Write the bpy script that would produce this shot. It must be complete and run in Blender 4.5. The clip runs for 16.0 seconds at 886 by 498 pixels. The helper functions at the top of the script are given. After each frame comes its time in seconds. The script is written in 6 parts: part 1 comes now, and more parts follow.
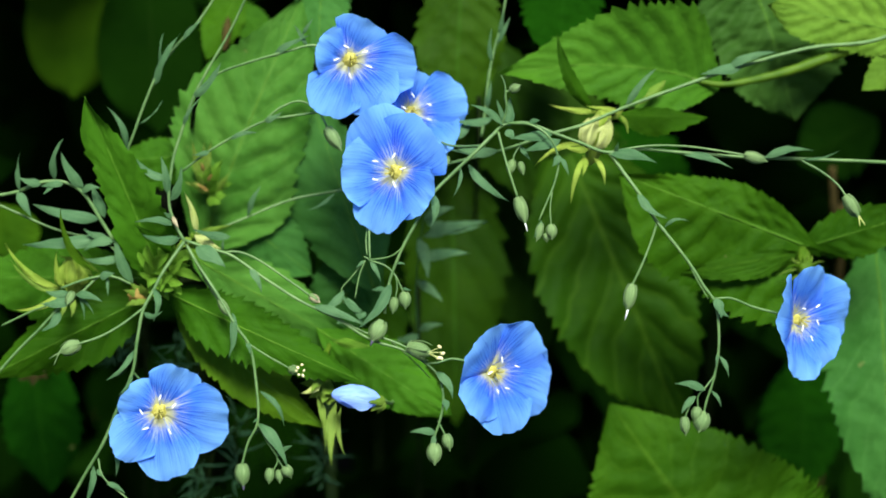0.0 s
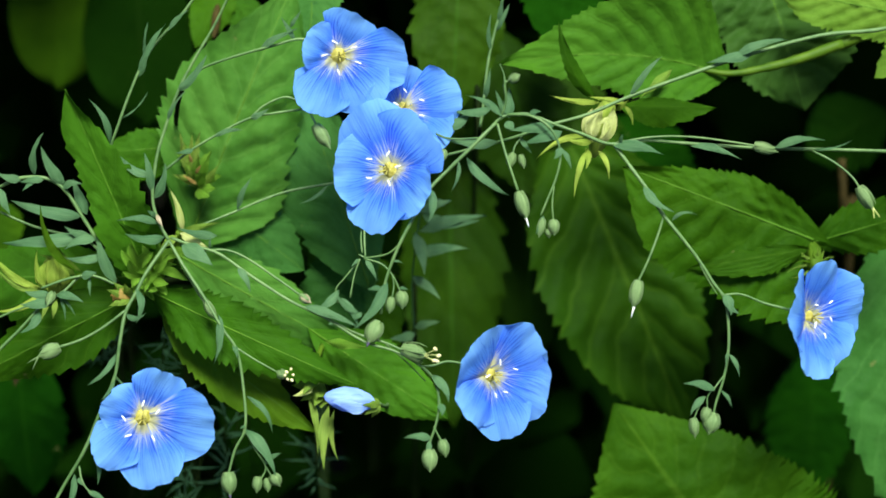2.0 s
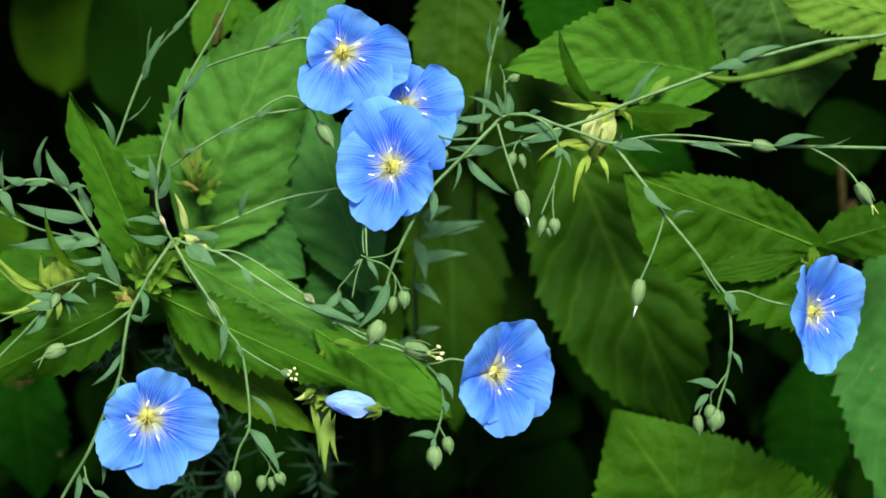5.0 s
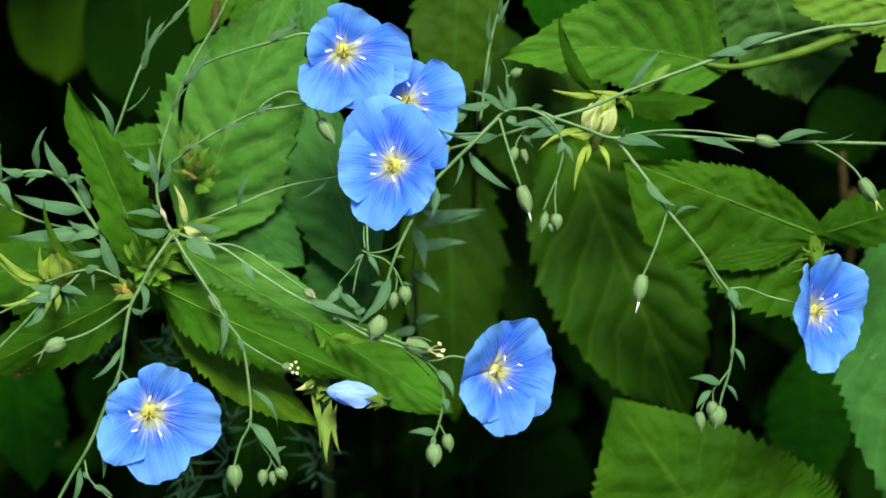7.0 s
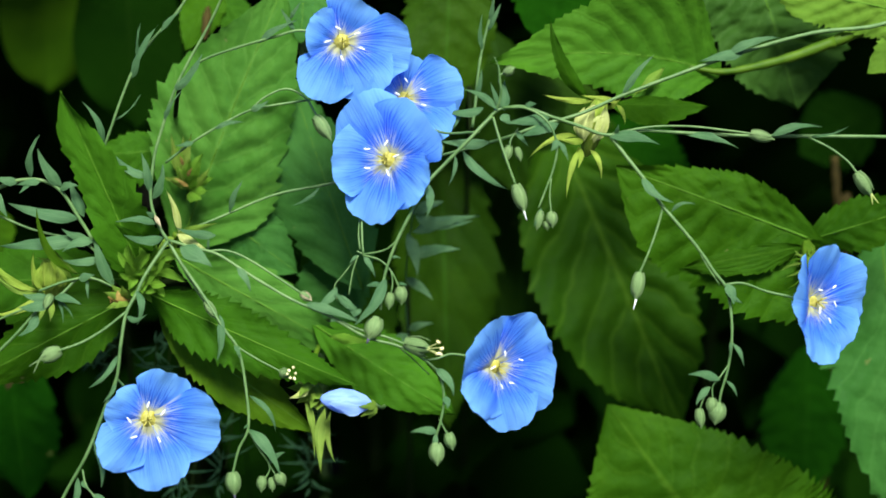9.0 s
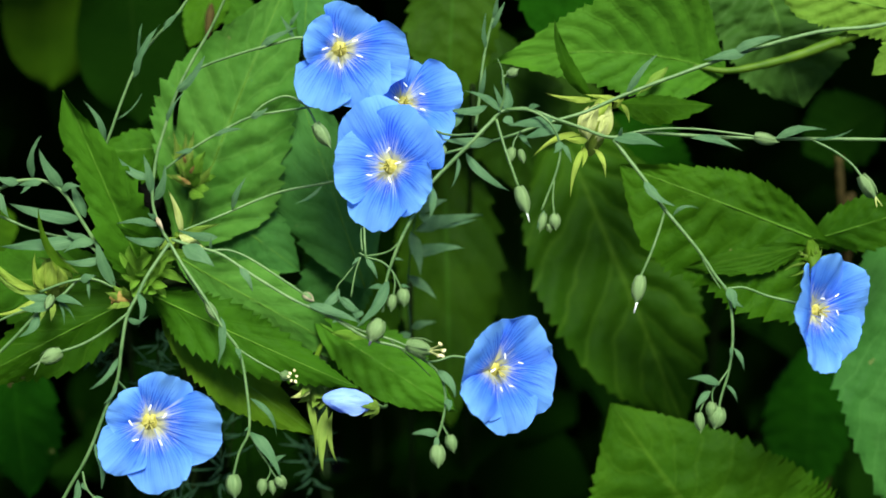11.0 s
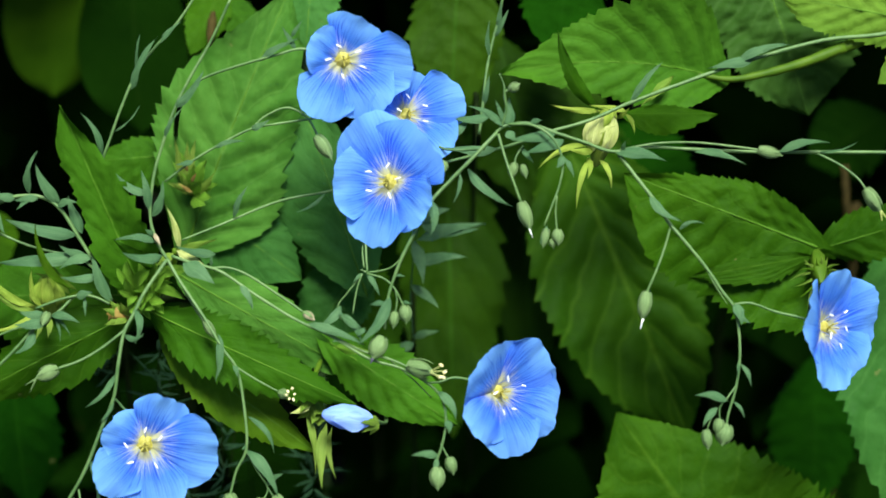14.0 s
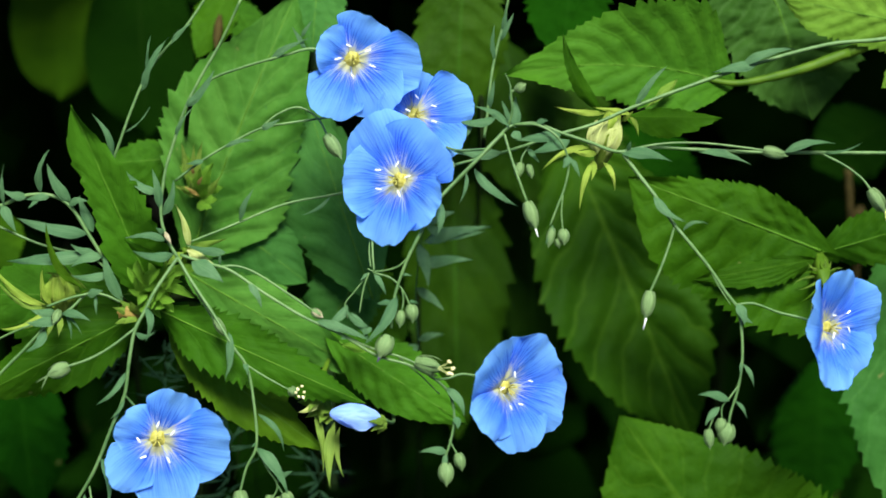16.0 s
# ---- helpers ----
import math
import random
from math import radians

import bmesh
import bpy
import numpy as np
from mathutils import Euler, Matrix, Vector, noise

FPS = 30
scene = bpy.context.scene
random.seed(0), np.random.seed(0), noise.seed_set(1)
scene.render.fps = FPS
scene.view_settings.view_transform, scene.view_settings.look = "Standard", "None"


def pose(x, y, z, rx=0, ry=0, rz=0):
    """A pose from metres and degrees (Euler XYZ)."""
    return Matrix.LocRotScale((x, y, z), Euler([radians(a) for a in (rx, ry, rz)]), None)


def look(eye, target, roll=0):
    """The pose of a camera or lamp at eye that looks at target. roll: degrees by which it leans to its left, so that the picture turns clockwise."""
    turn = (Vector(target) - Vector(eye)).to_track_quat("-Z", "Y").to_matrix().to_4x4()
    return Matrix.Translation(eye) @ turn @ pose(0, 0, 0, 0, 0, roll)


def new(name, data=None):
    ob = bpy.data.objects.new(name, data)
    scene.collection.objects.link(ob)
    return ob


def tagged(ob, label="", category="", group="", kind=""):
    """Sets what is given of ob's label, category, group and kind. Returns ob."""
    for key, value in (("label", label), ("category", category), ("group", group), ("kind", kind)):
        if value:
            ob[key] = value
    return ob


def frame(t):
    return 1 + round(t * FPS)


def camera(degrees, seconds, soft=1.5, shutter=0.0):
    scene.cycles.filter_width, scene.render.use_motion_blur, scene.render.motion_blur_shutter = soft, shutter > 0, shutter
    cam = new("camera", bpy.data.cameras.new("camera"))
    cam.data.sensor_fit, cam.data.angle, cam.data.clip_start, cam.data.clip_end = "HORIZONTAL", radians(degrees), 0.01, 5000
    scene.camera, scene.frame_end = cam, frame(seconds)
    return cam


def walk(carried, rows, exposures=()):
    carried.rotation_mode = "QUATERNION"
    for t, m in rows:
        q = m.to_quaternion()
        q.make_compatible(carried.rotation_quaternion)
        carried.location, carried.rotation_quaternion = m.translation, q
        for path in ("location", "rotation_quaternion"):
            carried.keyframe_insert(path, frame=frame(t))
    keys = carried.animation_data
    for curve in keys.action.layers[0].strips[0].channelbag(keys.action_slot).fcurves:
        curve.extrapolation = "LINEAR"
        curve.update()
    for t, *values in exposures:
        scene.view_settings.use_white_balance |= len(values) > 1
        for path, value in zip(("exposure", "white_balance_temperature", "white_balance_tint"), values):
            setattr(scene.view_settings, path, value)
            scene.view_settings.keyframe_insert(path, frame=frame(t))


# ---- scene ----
CM = 0.01
PITCH = 25.0
# the bed's own axes: x to the right, y up the slope of the view, z out of the bed
BED = pose(0, 0, 0.36, 90 - PITCH)
AWAY = 0.45


def view(pan, tilt, back, roll):
    return BED @ pose(0, 0, AWAY + back, tilt, pan, roll)


cam = camera(27.95, 16.0, 1.7)
cam.data.dof.use_dof = True
cam.data.dof.focus_distance, cam.data.dof.aperture_fstop = 0.445, 8.0
walk(cam, [
    (0, view(0.082, 0.331, 0.01760, 0.107)), (0.2, view(0.009, 0.273, 0.00265, 0.250)),
    (0.5, view(-0.086, 0.367, 0.00207, 0.334)), (1, view(-0.018, 0.301, 0.00205, 0.143)),
    (1.5, view(-0.011, 0.228, 0.00055, 0.245)), (2, view(-0.009, 0.182, 0.00013, 0.125)),
    (2.5, view(0.012, 0.369, 0.00139, 0.081)), (3, view(-0.019, 0.512, 0.00141, 0.202)),
    (3.5, view(0.037, 0.344, 0.00247, 0.243)), (4, view(0.013, 0.371, 0.00231, 0.074)),
    (6.5, view(0.021, 0.316, 0.00246, 0.038)), (7, view(0.000, 0.000, 0.00000, 0.000)),
    (7.5, view(-0.085, -0.049, -0.00037, -0.172)), (8, view(-0.138, -0.075, 0.00053, -0.265)),
    (8.5, view(-0.101, 0.084, -0.00028, -0.169)), (9, view(-0.232, 0.215, -0.00134, -0.329)),
    (11.5, view(-0.136, 0.163, -0.00255, -0.120)), (12, view(-0.241, 0.293, -0.00207, -0.196)),
    (12.5, view(-0.250, 0.553, -0.00254, -0.219)), (13, view(-0.272, 0.534, -0.00370, -0.283)),
    (13.5, view(-0.230, 0.486, -0.00429, -0.180)), (14, view(-0.045, 0.462, -0.00577, -0.049)),
    (14.5, view(0.139, 0.425, -0.00558, -0.006)), (15, view(0.205, 0.580, -0.00487, 0.152)),
    (15.5, view(0.152, 0.540, -0.00404, 0.108)), (16, view(0.117, 0.554, -0.00364, 0.034)),
])

# ---- light ----
world = bpy.data.worlds.new("sky")
scene.world = world
world.use_nodes = True
sky = world.node_tree.nodes.new("ShaderNodeTexSky")
sky.sky_type, sky.sun_disc = "NISHITA", False
sky.sun_elevation, sky.sun_rotation = radians(66), radians(166)
back_node = world.node_tree.nodes["Background"]
world.node_tree.links.new(sky.outputs["Color"], back_node.inputs["Color"])
back_node.inputs["Strength"].default_value = 0.05
sun = new("sun", bpy.data.lights.new("sun", "SUN"))
sun.data.energy, sun.data.angle, sun.data.color = 4.1, radians(25), (0.92, 0.97, 0.85)
sun.matrix_world = look((0.2, -0.78, 2.0), (0, 0, 0.36))
scene.view_settings.exposure = 1.34

# ---- materials ----


class Nodes:
    """Short hand for a node material."""

    def __init__(self, name):
        self.mat = bpy.data.materials.new(name)
        self.mat.use_nodes = True
        self.tree = self.mat.node_tree
        self.tree.nodes.clear()

    def add(self, kind, **inputs):
        node = self.tree.nodes.new(kind)
        for key, value in inputs.items():
            self.put(node.inputs[key.replace("_", " ")], value)
        return node

    def put(self, socket, value):
        if isinstance(value, bpy.types.NodeSocket):
            self.tree.links.new(value, socket)
        else:
            socket.default_value = value

    def math(self, op, a, b=0.0, c=0.0):
        node = self.tree.nodes.new("ShaderNodeMath")
        node.operation = op
        for i, x in enumerate((a, b, c)):
            self.put(node.inputs[i], x)
        return node.outputs[0]

    def mix(self, f, a, b):
        node = self.tree.nodes.new("ShaderNodeMix")
        node.data_type = "RGBA"
        self.put(node.inputs[0], f)
        self.put(node.inputs[6], a)
        self.put(node.inputs[7], b)
        return node.outputs[2]

    def step(self, x, lo, hi):
        node = self.add("ShaderNodeMapRange", Value=x)
        node.interpolation_type = "SMOOTHSTEP"
        node.inputs["From Min"].default_value, node.inputs["From Max"].default_value = lo, hi
        return node.outputs[0]

    def noise(self, scale, detail=4.0, vector=None, rough=0.55):
        node = self.add("ShaderNodeTexNoise", Scale=scale, Detail=detail, Roughness=rough)
        if vector is not None:
            self.put(node.inputs["Vector"], vector)
        return node.outputs["Fac"]

    def out(self, colour, rough, bump=None, depth=0.0003, lets=0.0, back_colour=None, spec=0.4):
        shader = self.add("ShaderNodeBsdfPrincipled", Roughness=rough)
        self.put(shader.inputs["Base Color"], colour)
        shader.inputs["Specular IOR Level"].default_value = spec
        if bump is not None:
            b = self.add("ShaderNodeBump", Height=bump, Strength=1.0, Distance=depth)
            self.put(shader.inputs["Normal"], b.outputs[0])
        last = shader.outputs[0]
        if lets:
            t = self.add("ShaderNodeBsdfTranslucent", Color=back_colour or colour)
            m = self.add("ShaderNodeMixShader", Fac=lets)
            self.tree.links.new(last, m.inputs[1])
            self.tree.links.new(t.outputs[0], m.inputs[2])
            last = m.outputs[0]
        o = self.add("ShaderNodeOutputMaterial")
        self.tree.links.new(last, o.inputs["Surface"])
        return self.mat


def rgb(r, g, b):
    return (r, g, b, 1.0)


def leaf_material(name, dark, light, vein, rough=0.5, lets=0.3, mark=0.22, spec=0.05):
    """A toothed leaf: along it runs u, across it v from 0 to 1 with the midrib at a half; a second map counts its side veins."""
    n = Nodes(name)
    sep = n.add("ShaderNodeSeparateXYZ", Vector=n.add("ShaderNodeUVMap").outputs[0])
    v = sep.outputs[1]
    second = n.add("ShaderNodeUVMap")
    second.uv_map = "vein"
    phase = n.add("ShaderNodeSeparateXYZ", Vector=second.outputs[0]).outputs[0]
    off = n.math("MULTIPLY", n.math("ABSOLUTE", n.math("SUBTRACT", v, 0.5)), 2.0)
    place = n.add("ShaderNodeTexCoord").outputs["Object"]
    tri = n.math("ABSOLUTE", n.math("SUBTRACT", n.math("FRACT", phase), 0.5))
    side = n.step(tri, 0.42, 0.5)
    # small veins that leave the side veins crosswise
    cross = n.add("ShaderNodeCombineXYZ", X=n.math("MULTIPLY", phase, 1.2), Y=n.math("MULTIPLY", off, 17.0), Z=n.math("MULTIPLY", v, 3.0))
    rung = n.step(n.math("ABSOLUTE", n.math("SUBTRACT", n.noise(1.0, 2.0, cross.outputs[0]), 0.5)), 0.05, 0.0)
    rib = n.step(off, 0.06, 0.0)
    cell = n.add("ShaderNodeTexVoronoi", Vector=place, Scale=520.0)
    cell.feature = "DISTANCE_TO_EDGE"
    net = n.step(cell.outputs["Distance"], 0.12, 0.0)
    big, fine = n.noise(45.0, 5.0, place), n.noise(700.0, 3.0, place)
    tone = n.math("ADD", n.math("MULTIPLY", big, 0.8), n.math("MULTIPLY", fine, 0.25))
    info = n.add("ShaderNodeObjectInfo")
    tone = n.math("ADD", tone, n.math("MULTIPLY", n.math("SUBTRACT", info.outputs["Random"], 0.5), 0.35))
    colour = n.mix(n.step(tone, 0.25, 0.8), dark, light)
    colour = n.mix(n.math("MULTIPLY", net, 0.05), colour, dark)
    colour = n.mix(n.math("MULTIPLY", rung, 0.10), colour, dark)
    colour = n.mix(n.math("MULTIPLY", side, mark), colour, vein)
    colour = n.mix(n.math("MULTIPLY", rib, 0.5), colour, vein)
    spot = n.step(n.noise(260.0, 2.0, place), 0.74, 0.8)
    colour = n.mix(n.math("MULTIPLY", spot, 0.35), colour, rgb(0.22, 0.2, 0.07))
    height = n.math("SUBTRACT", n.math("MULTIPLY", fine, 0.2), n.math("MULTIPLY", side, 0.1))
    height = n.math("SUBTRACT", height, n.math("MULTIPLY", rung, 0.05))
    pucker = n.noise(230.0, 3.0, place, 0.5)
    height = n.math("ADD", height, n.math("MULTIPLY", pucker, 0.6))
    glow = n.mix(0.5, colour, light)
    return n.out(colour, n.math("ADD", rough, n.math("MULTIPLY", big, 0.2)), height, 0.0006, lets, glow, spec)


def plain_material(name, dark, light, scale=300.0, rough=0.5, lets=0.0, streak=False, spec=0.35):
    n = Nodes(name)
    place = n.add("ShaderNodeTexCoord").outputs["Object"]
    if streak:
        m = n.add("ShaderNodeUVMap").outputs[0]
        mp = n.add("ShaderNodeMapping", Vector=m)
        mp.inputs["Scale"].default_value = (1.5, 14.0, 1.0)
        place2 = mp.outputs[0]
        a = n.noise(1.0, 4.0, place2)
    else:
        a = n.noise(scale, 4.0, place)
    b = n.noise(scale * 0.15, 3.0, place)
    tone = n.math("ADD", n.math("MULTIPLY", a, 0.6), n.math("MULTIPLY", b, 0.5))
    colour = n.mix(n.step(tone, 0.35, 0.75), dark, light)
    return n.out(colour, rough, a, 0.00025, lets, None, spec)


def petal_material():
    """Blue petal: u from the flower's heart outwards, v across."""
    n = Nodes("blue_petal")
    uv = n.add("ShaderNodeUVMap")
    sep = n.add("ShaderNodeSeparateXYZ", Vector=uv.outputs[0])
    u, v = sep.outputs[0], sep.outputs[1]
    info = n.add("ShaderNodeObjectInfo").outputs["Random"]
    place = n.add("ShaderNodeTexCoord").outputs["Object"]
    cloud = n.noise(160.0, 3.0, place)
    fan = n.add("ShaderNodeCombineXYZ", X=n.math("MULTIPLY", u, 1.1), Y=n.math("MULTIPLY", v, 11.0), Z=n.math("MULTIPLY", info, 40.0))
    sway_of = n.noise(1.0, 2.0, fan.outputs[0], 0.6)
    # nerves run from the claw to the rim
    comb = n.math("FRACT", n.math("ADD", n.math("MULTIPLY", v, 21.0), n.math("MULTIPLY", sway_of, 3.0)))
    lines = n.math("ABSOLUTE", n.math("SUBTRACT", comb, 0.5))
    fan2 = n.add("ShaderNodeCombineXYZ", X=n.math("MULTIPLY", u, 1.6), Y=n.math("MULTIPLY", v, 70.0), Z=n.math("MULTIPLY", info, 17.0))
    thin = n.noise(1.0, 2.0, fan2.outputs[0])
    deep, mid, pale = rgb(0.02, 0.085, 0.72), rgb(0.07, 0.25, 1.0), rgb(0.18, 0.43, 1.0)
    colour = n.mix(n.step(n.math("ADD", n.math("MULTIPLY", cloud, 0.5), n.math("MULTIPLY", u, 0.7)), 0.45, 1.0), mid, pale)
    reach = n.math("MULTIPLY", n.step(n.math("ADD", u, n.math("MULTIPLY", n.math("SUBTRACT", sway_of, 0.5), 0.9)), 0.95, 0.3), n.step(u, 0.12, 0.3))
    colour = n.mix(n.math("MULTIPLY", n.math("MULTIPLY", n.step(lines, 0.3, 0.45), reach), 0.9), colour, deep)
    colour = n.mix(n.math("MULTIPLY", n.math("MULTIPLY", n.step(thin, 0.5, 0.64), n.step(u, 1.1, 0.3)), 0.22), colour, deep)
    colour = n.mix(n.math("MULTIPLY", n.step(u, 0.55, 0.16), 0.5), colour, deep)
    ray = n.math("MULTIPLY", n.step(n.math("ADD", u, n.math("MULTIPLY", n.math("SUBTRACT", sway_of, 0.5), 0.3)), 0.48, 0.24), n.step(lines, 0.27, 0.12))
    colour = n.mix(n.math("MULTIPLY", ray, 0.62), colour, rgb(0.66, 0.72, 0.86))
    colour = n.mix(n.step(n.math("ADD", u, n.math("MULTIPLY", n.math("SUBTRACT", thin, 0.5), 0.3)), 0.28, 0.13), colour, rgb(0.66, 0.63, 0.33))
    return n.out(colour, 0.6, n.math("ADD", n.math("MULTIPLY", lines, -0.8), n.math("MULTIPLY", thin, 0.5)), 0.0001, 0.54, n.mix(0.3, colour, pale), 0.1)


LEAF = leaf_material("toothed_leaf", rgb(0.0165, 0.066, 0.0026), rgb(0.042, 0.134, 0.0062), rgb(0.0573, 0.1664, 0.0140))
LANCE = leaf_material("lance_leaf", rgb(0.0100, 0.0450, 0.0013), rgb(0.029, 0.098, 0.0034), rgb(0.044, 0.125, 0.007))
YOUNG = leaf_material("young_leaf", rgb(0.0394, 0.1020, 0.0031), rgb(0.0831, 0.1715, 0.0073), rgb(0.1093, 0.1855, 0.0206))
# leaf green darkened to carry the shade on leaves at the back
BACK_SHADE = leaf_material("back_shade_leaf", rgb(0.011, 0.037, 0.0012), rgb(0.027, 0.07, 0.0025), rgb(0.0310, 0.0987, 0.0060))
MOSS = leaf_material("mossy_leaf", rgb(0.014, 0.052, 0.0016), rgb(0.034, 0.097, 0.0032), rgb(0.072, 0.155, 0.0095), mark=0.36)
DULL = leaf_material("dull_leaf", rgb(0.023, 0.094, 0.014), rgb(0.051, 0.16, 0.03), rgb(0.07, 0.185, 0.042))
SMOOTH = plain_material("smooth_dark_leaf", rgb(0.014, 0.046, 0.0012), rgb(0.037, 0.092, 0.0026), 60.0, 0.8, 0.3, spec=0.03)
PALE = leaf_material("pale_leaf", rgb(0.036, 0.124, 0.013), rgb(0.081, 0.208, 0.029), rgb(0.118, 0.25, 0.048))
QUILT = leaf_material("quilted_leaf", rgb(0.021, 0.080, 0.004), rgb(0.055, 0.158, 0.010), rgb(0.068, 0.172, 0.015))
# very dark green: deep shade on these leaves is given as colour
GLOOM = leaf_material("shade_tinted_leaf", rgb(0.0022, 0.022, 0.0006), rgb(0.006, 0.042, 0.001), rgb(0.008, 0.047, 0.002), rough=0.75, spec=0.02)
BRIGHT = leaf_material("bright_leaf", rgb(0.052, 0.125, 0.008), rgb(0.12, 0.225, 0.024), rgb(0.13, 0.24, 0.036))
GRASSY = leaf_material("grassy_leaf", rgb(0.019, 0.067, 0.0015), rgb(0.047, 0.126, 0.0046), rgb(0.064, 0.145, 0.009))
DUSTY = leaf_material("dusty_leaf", rgb(0.026, 0.074, 0.010), rgb(0.054, 0.125, 0.020), rgb(0.07, 0.15, 0.03))
FAR = plain_material("soft_grey_green_leaf", rgb(0.0562, 0.1305, 0.0544), rgb(0.1013, 0.1958, 0.0870), 300.0, 0.7, 0.35, spec=0.1)
RIB = plain_material("leaf_rib", rgb(0.045, 0.12, 0.007), rgb(0.08, 0.18, 0.014), 300.0, 0.6, spec=0.1)
OLIVE = leaf_material("olive_leaf", rgb(0.0145, 0.057, 0.0010), rgb(0.037, 0.110, 0.003), rgb(0.052, 0.132, 0.007))
FLAX_LEAF = plain_material("grey_green_leaf", rgb(0.036, 0.102, 0.04), rgb(0.092, 0.188, 0.08), 500.0, 0.55, 0.25, True, spec=0.2)
FLAX_STEM = plain_material("flax_stem", rgb(0.045, 0.105, 0.029), rgb(0.108, 0.188, 0.06), 400.0, 0.5)
# near black, so the stalks behind sink into shade by colour alone
SHADE_STALK = plain_material("shade_dark_stalk", rgb(0.004, 0.009, 0.002), rgb(0.01, 0.018, 0.004), 300.0, 0.9, spec=0.03)
STALK = plain_material("stalk", rgb(0.038, 0.09, 0.004), rgb(0.08, 0.145, 0.009), 200.0, 0.55, 0.1, spec=0.15)
BUD = plain_material("bud_green", rgb(0.085, 0.16, 0.052), rgb(0.19, 0.28, 0.115), 400.0, 0.55, 0.15, True, spec=0.2)
CREAM = plain_material("cream_bud", rgb(0.32, 0.4, 0.055), rgb(0.72, 0.74, 0.34), 300.0, 0.5, 0.35, True, spec=0.1)
SEPAL = plain_material("yellow_green_sepal", rgb(0.075, 0.16, 0.012), rgb(0.19, 0.275, 0.045), 300.0, 0.5, 0.25, True, spec=0.12)
BLANCHED = plain_material("blanched_sepal", rgb(0.12, 0.22, 0.014), rgb(0.33, 0.41, 0.07), 300.0, 0.5, 0.25, True, spec=0.12)
RUST = plain_material("withered_brown", rgb(0.156, 0.0936, 0.0195), rgb(0.3276, 0.234, 0.0546), 500.0, 0.7)
FRESH = plain_material("fresh_yellow_green_leaf", rgb(0.0672, 0.1875, 0.0104), rgb(0.1904, 0.3500, 0.0390), 250.0, 0.55, 0.4, True, spec=0.1)
# darker copy of the flax leaf green, standing in for shade low down
DIM = plain_material("shaded_grey_green_leaf", rgb(0.0160, 0.0480, 0.0224), rgb(0.0360, 0.0880, 0.0400), 300.0, 0.8, 0.3, spec=0.05)
BROWN = plain_material("brown_stem", rgb(0.02, 0.016, 0.005), rgb(0.05, 0.037, 0.011), 300.0, 0.8, spec=0.05)
HUSK = plain_material("pinkish_husk", rgb(0.2, 0.17, 0.09), rgb(0.36, 0.3, 0.2), 500.0, 0.7)
PETAL = petal_material()
FADED = plain_material("pale_blue_petal", rgb(0.16, 0.3, 0.85), rgb(0.36, 0.52, 0.95), 250.0, 0.65, 0.3, True, spec=0.1)
ANTHER = plain_material("white_anther", rgb(0.8, 0.82, 0.85), rgb(0.9, 0.9, 0.88), 900.0, 0.6)
FILAMENT = plain_material("pale_filament", rgb(0.16, 0.27, 0.75), rgb(0.4, 0.5, 0.82), 900.0, 0.7, 0.5)
POLLEN = plain_material("yellow_heart", rgb(0.36, 0.31, 0.03), rgb(0.74, 0.67, 0.2), 1100.0, 0.7, 0.35)
STRAW = plain_material("straw_anther", rgb(0.5, 0.4, 0.15), rgb(0.8, 0.72, 0.4), 900.0, 0.7)
TIP = plain_material("dark_withered_tip", rgb(0.02, 0.02, 0.04), rgb(0.08, 0.07, 0.12), 900.0, 0.7)
# much darker than real soil; the shade under the plants is mixed in
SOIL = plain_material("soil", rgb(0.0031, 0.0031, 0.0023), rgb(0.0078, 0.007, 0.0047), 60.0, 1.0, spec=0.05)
# near-black leaf: the thicket's deep shade is painted into this colour
SHADE = leaf_material("shade_black_leaf", rgb(0.0015, 0.010, 0.0004), rgb(0.0038, 0.018, 0.0008), rgb(0.006, 0.020, 0.0017), rough=0.75, spec=0.012)

# ---- building tools ----
PIVOT = {}


def mesh_of(name, verts, faces, material, uvs=None):
    me = bpy.data.meshes.new(name)
    me.from_pydata([tuple(p) for p in verts], [], faces)
    me.materials.append(material)
    me.polygons.foreach_set("use_smooth", [True] * len(me.polygons))
    layer = me.uv_layers.new(name="UVMap")
    if uvs is not None:
        order = [loop.vertex_index for loop in me.loops]
        layer.data.foreach_set("uv", [c for k in order for c in uvs[k][:2]])
        if len(uvs[0]) > 2:
            second = me.uv_layers.new(name="vein")
            second.data.foreach_set("uv", [c for k in order for c in uvs[k][2:]])
    me.update()
    return me


def thing(name, pivot, label, category, group=""):
    """An empty at a pivot given in the bed's centimetres."""
    ob = new(name)
    ob.empty_display_size = 0.01
    PIVOT[ob] = Vector(pivot)
    ob.matrix_basis = BED @ Matrix.Translation(Vector(pivot) * CM)
    return tagged(ob, label, category, group)


def part(name, shape, material, parent, label=""):
    """A mesh under a thing (bed centimetres) or under a part (metres of that part)."""
    verts, faces, uvs = shape
    if parent in PIVOT:
        verts = [(Vector(p) - PIVOT[parent]) * CM for p in verts]
    ob = new(name, mesh_of(name, verts, faces, material, uvs))
    ob.parent = parent
    return tagged(ob, label)


def spline(points, steps=6):
    """A smooth line through the points."""
    p = [Vector(q) for q in points]
    if len(p) == 2:
        return [p[0].lerp(p[1], i / steps) for i in range(steps + 1)]
    p = [2 * p[0] - p[1]] + p + [2 * p[-1] - p[-2]]
    line = []
    for i in range(1, len(p) - 2):
        a, b, c, d = p[i - 1:i + 3]
        for k in range(steps):
            t = k / steps
            line.append(0.5 * (2 * b + (c - a) * t + (2 * a - 5 * b + 4 * c - d) * t * t + (3 * b - a - 3 * c + d) * t ** 3))
    return line + [p[-2]]


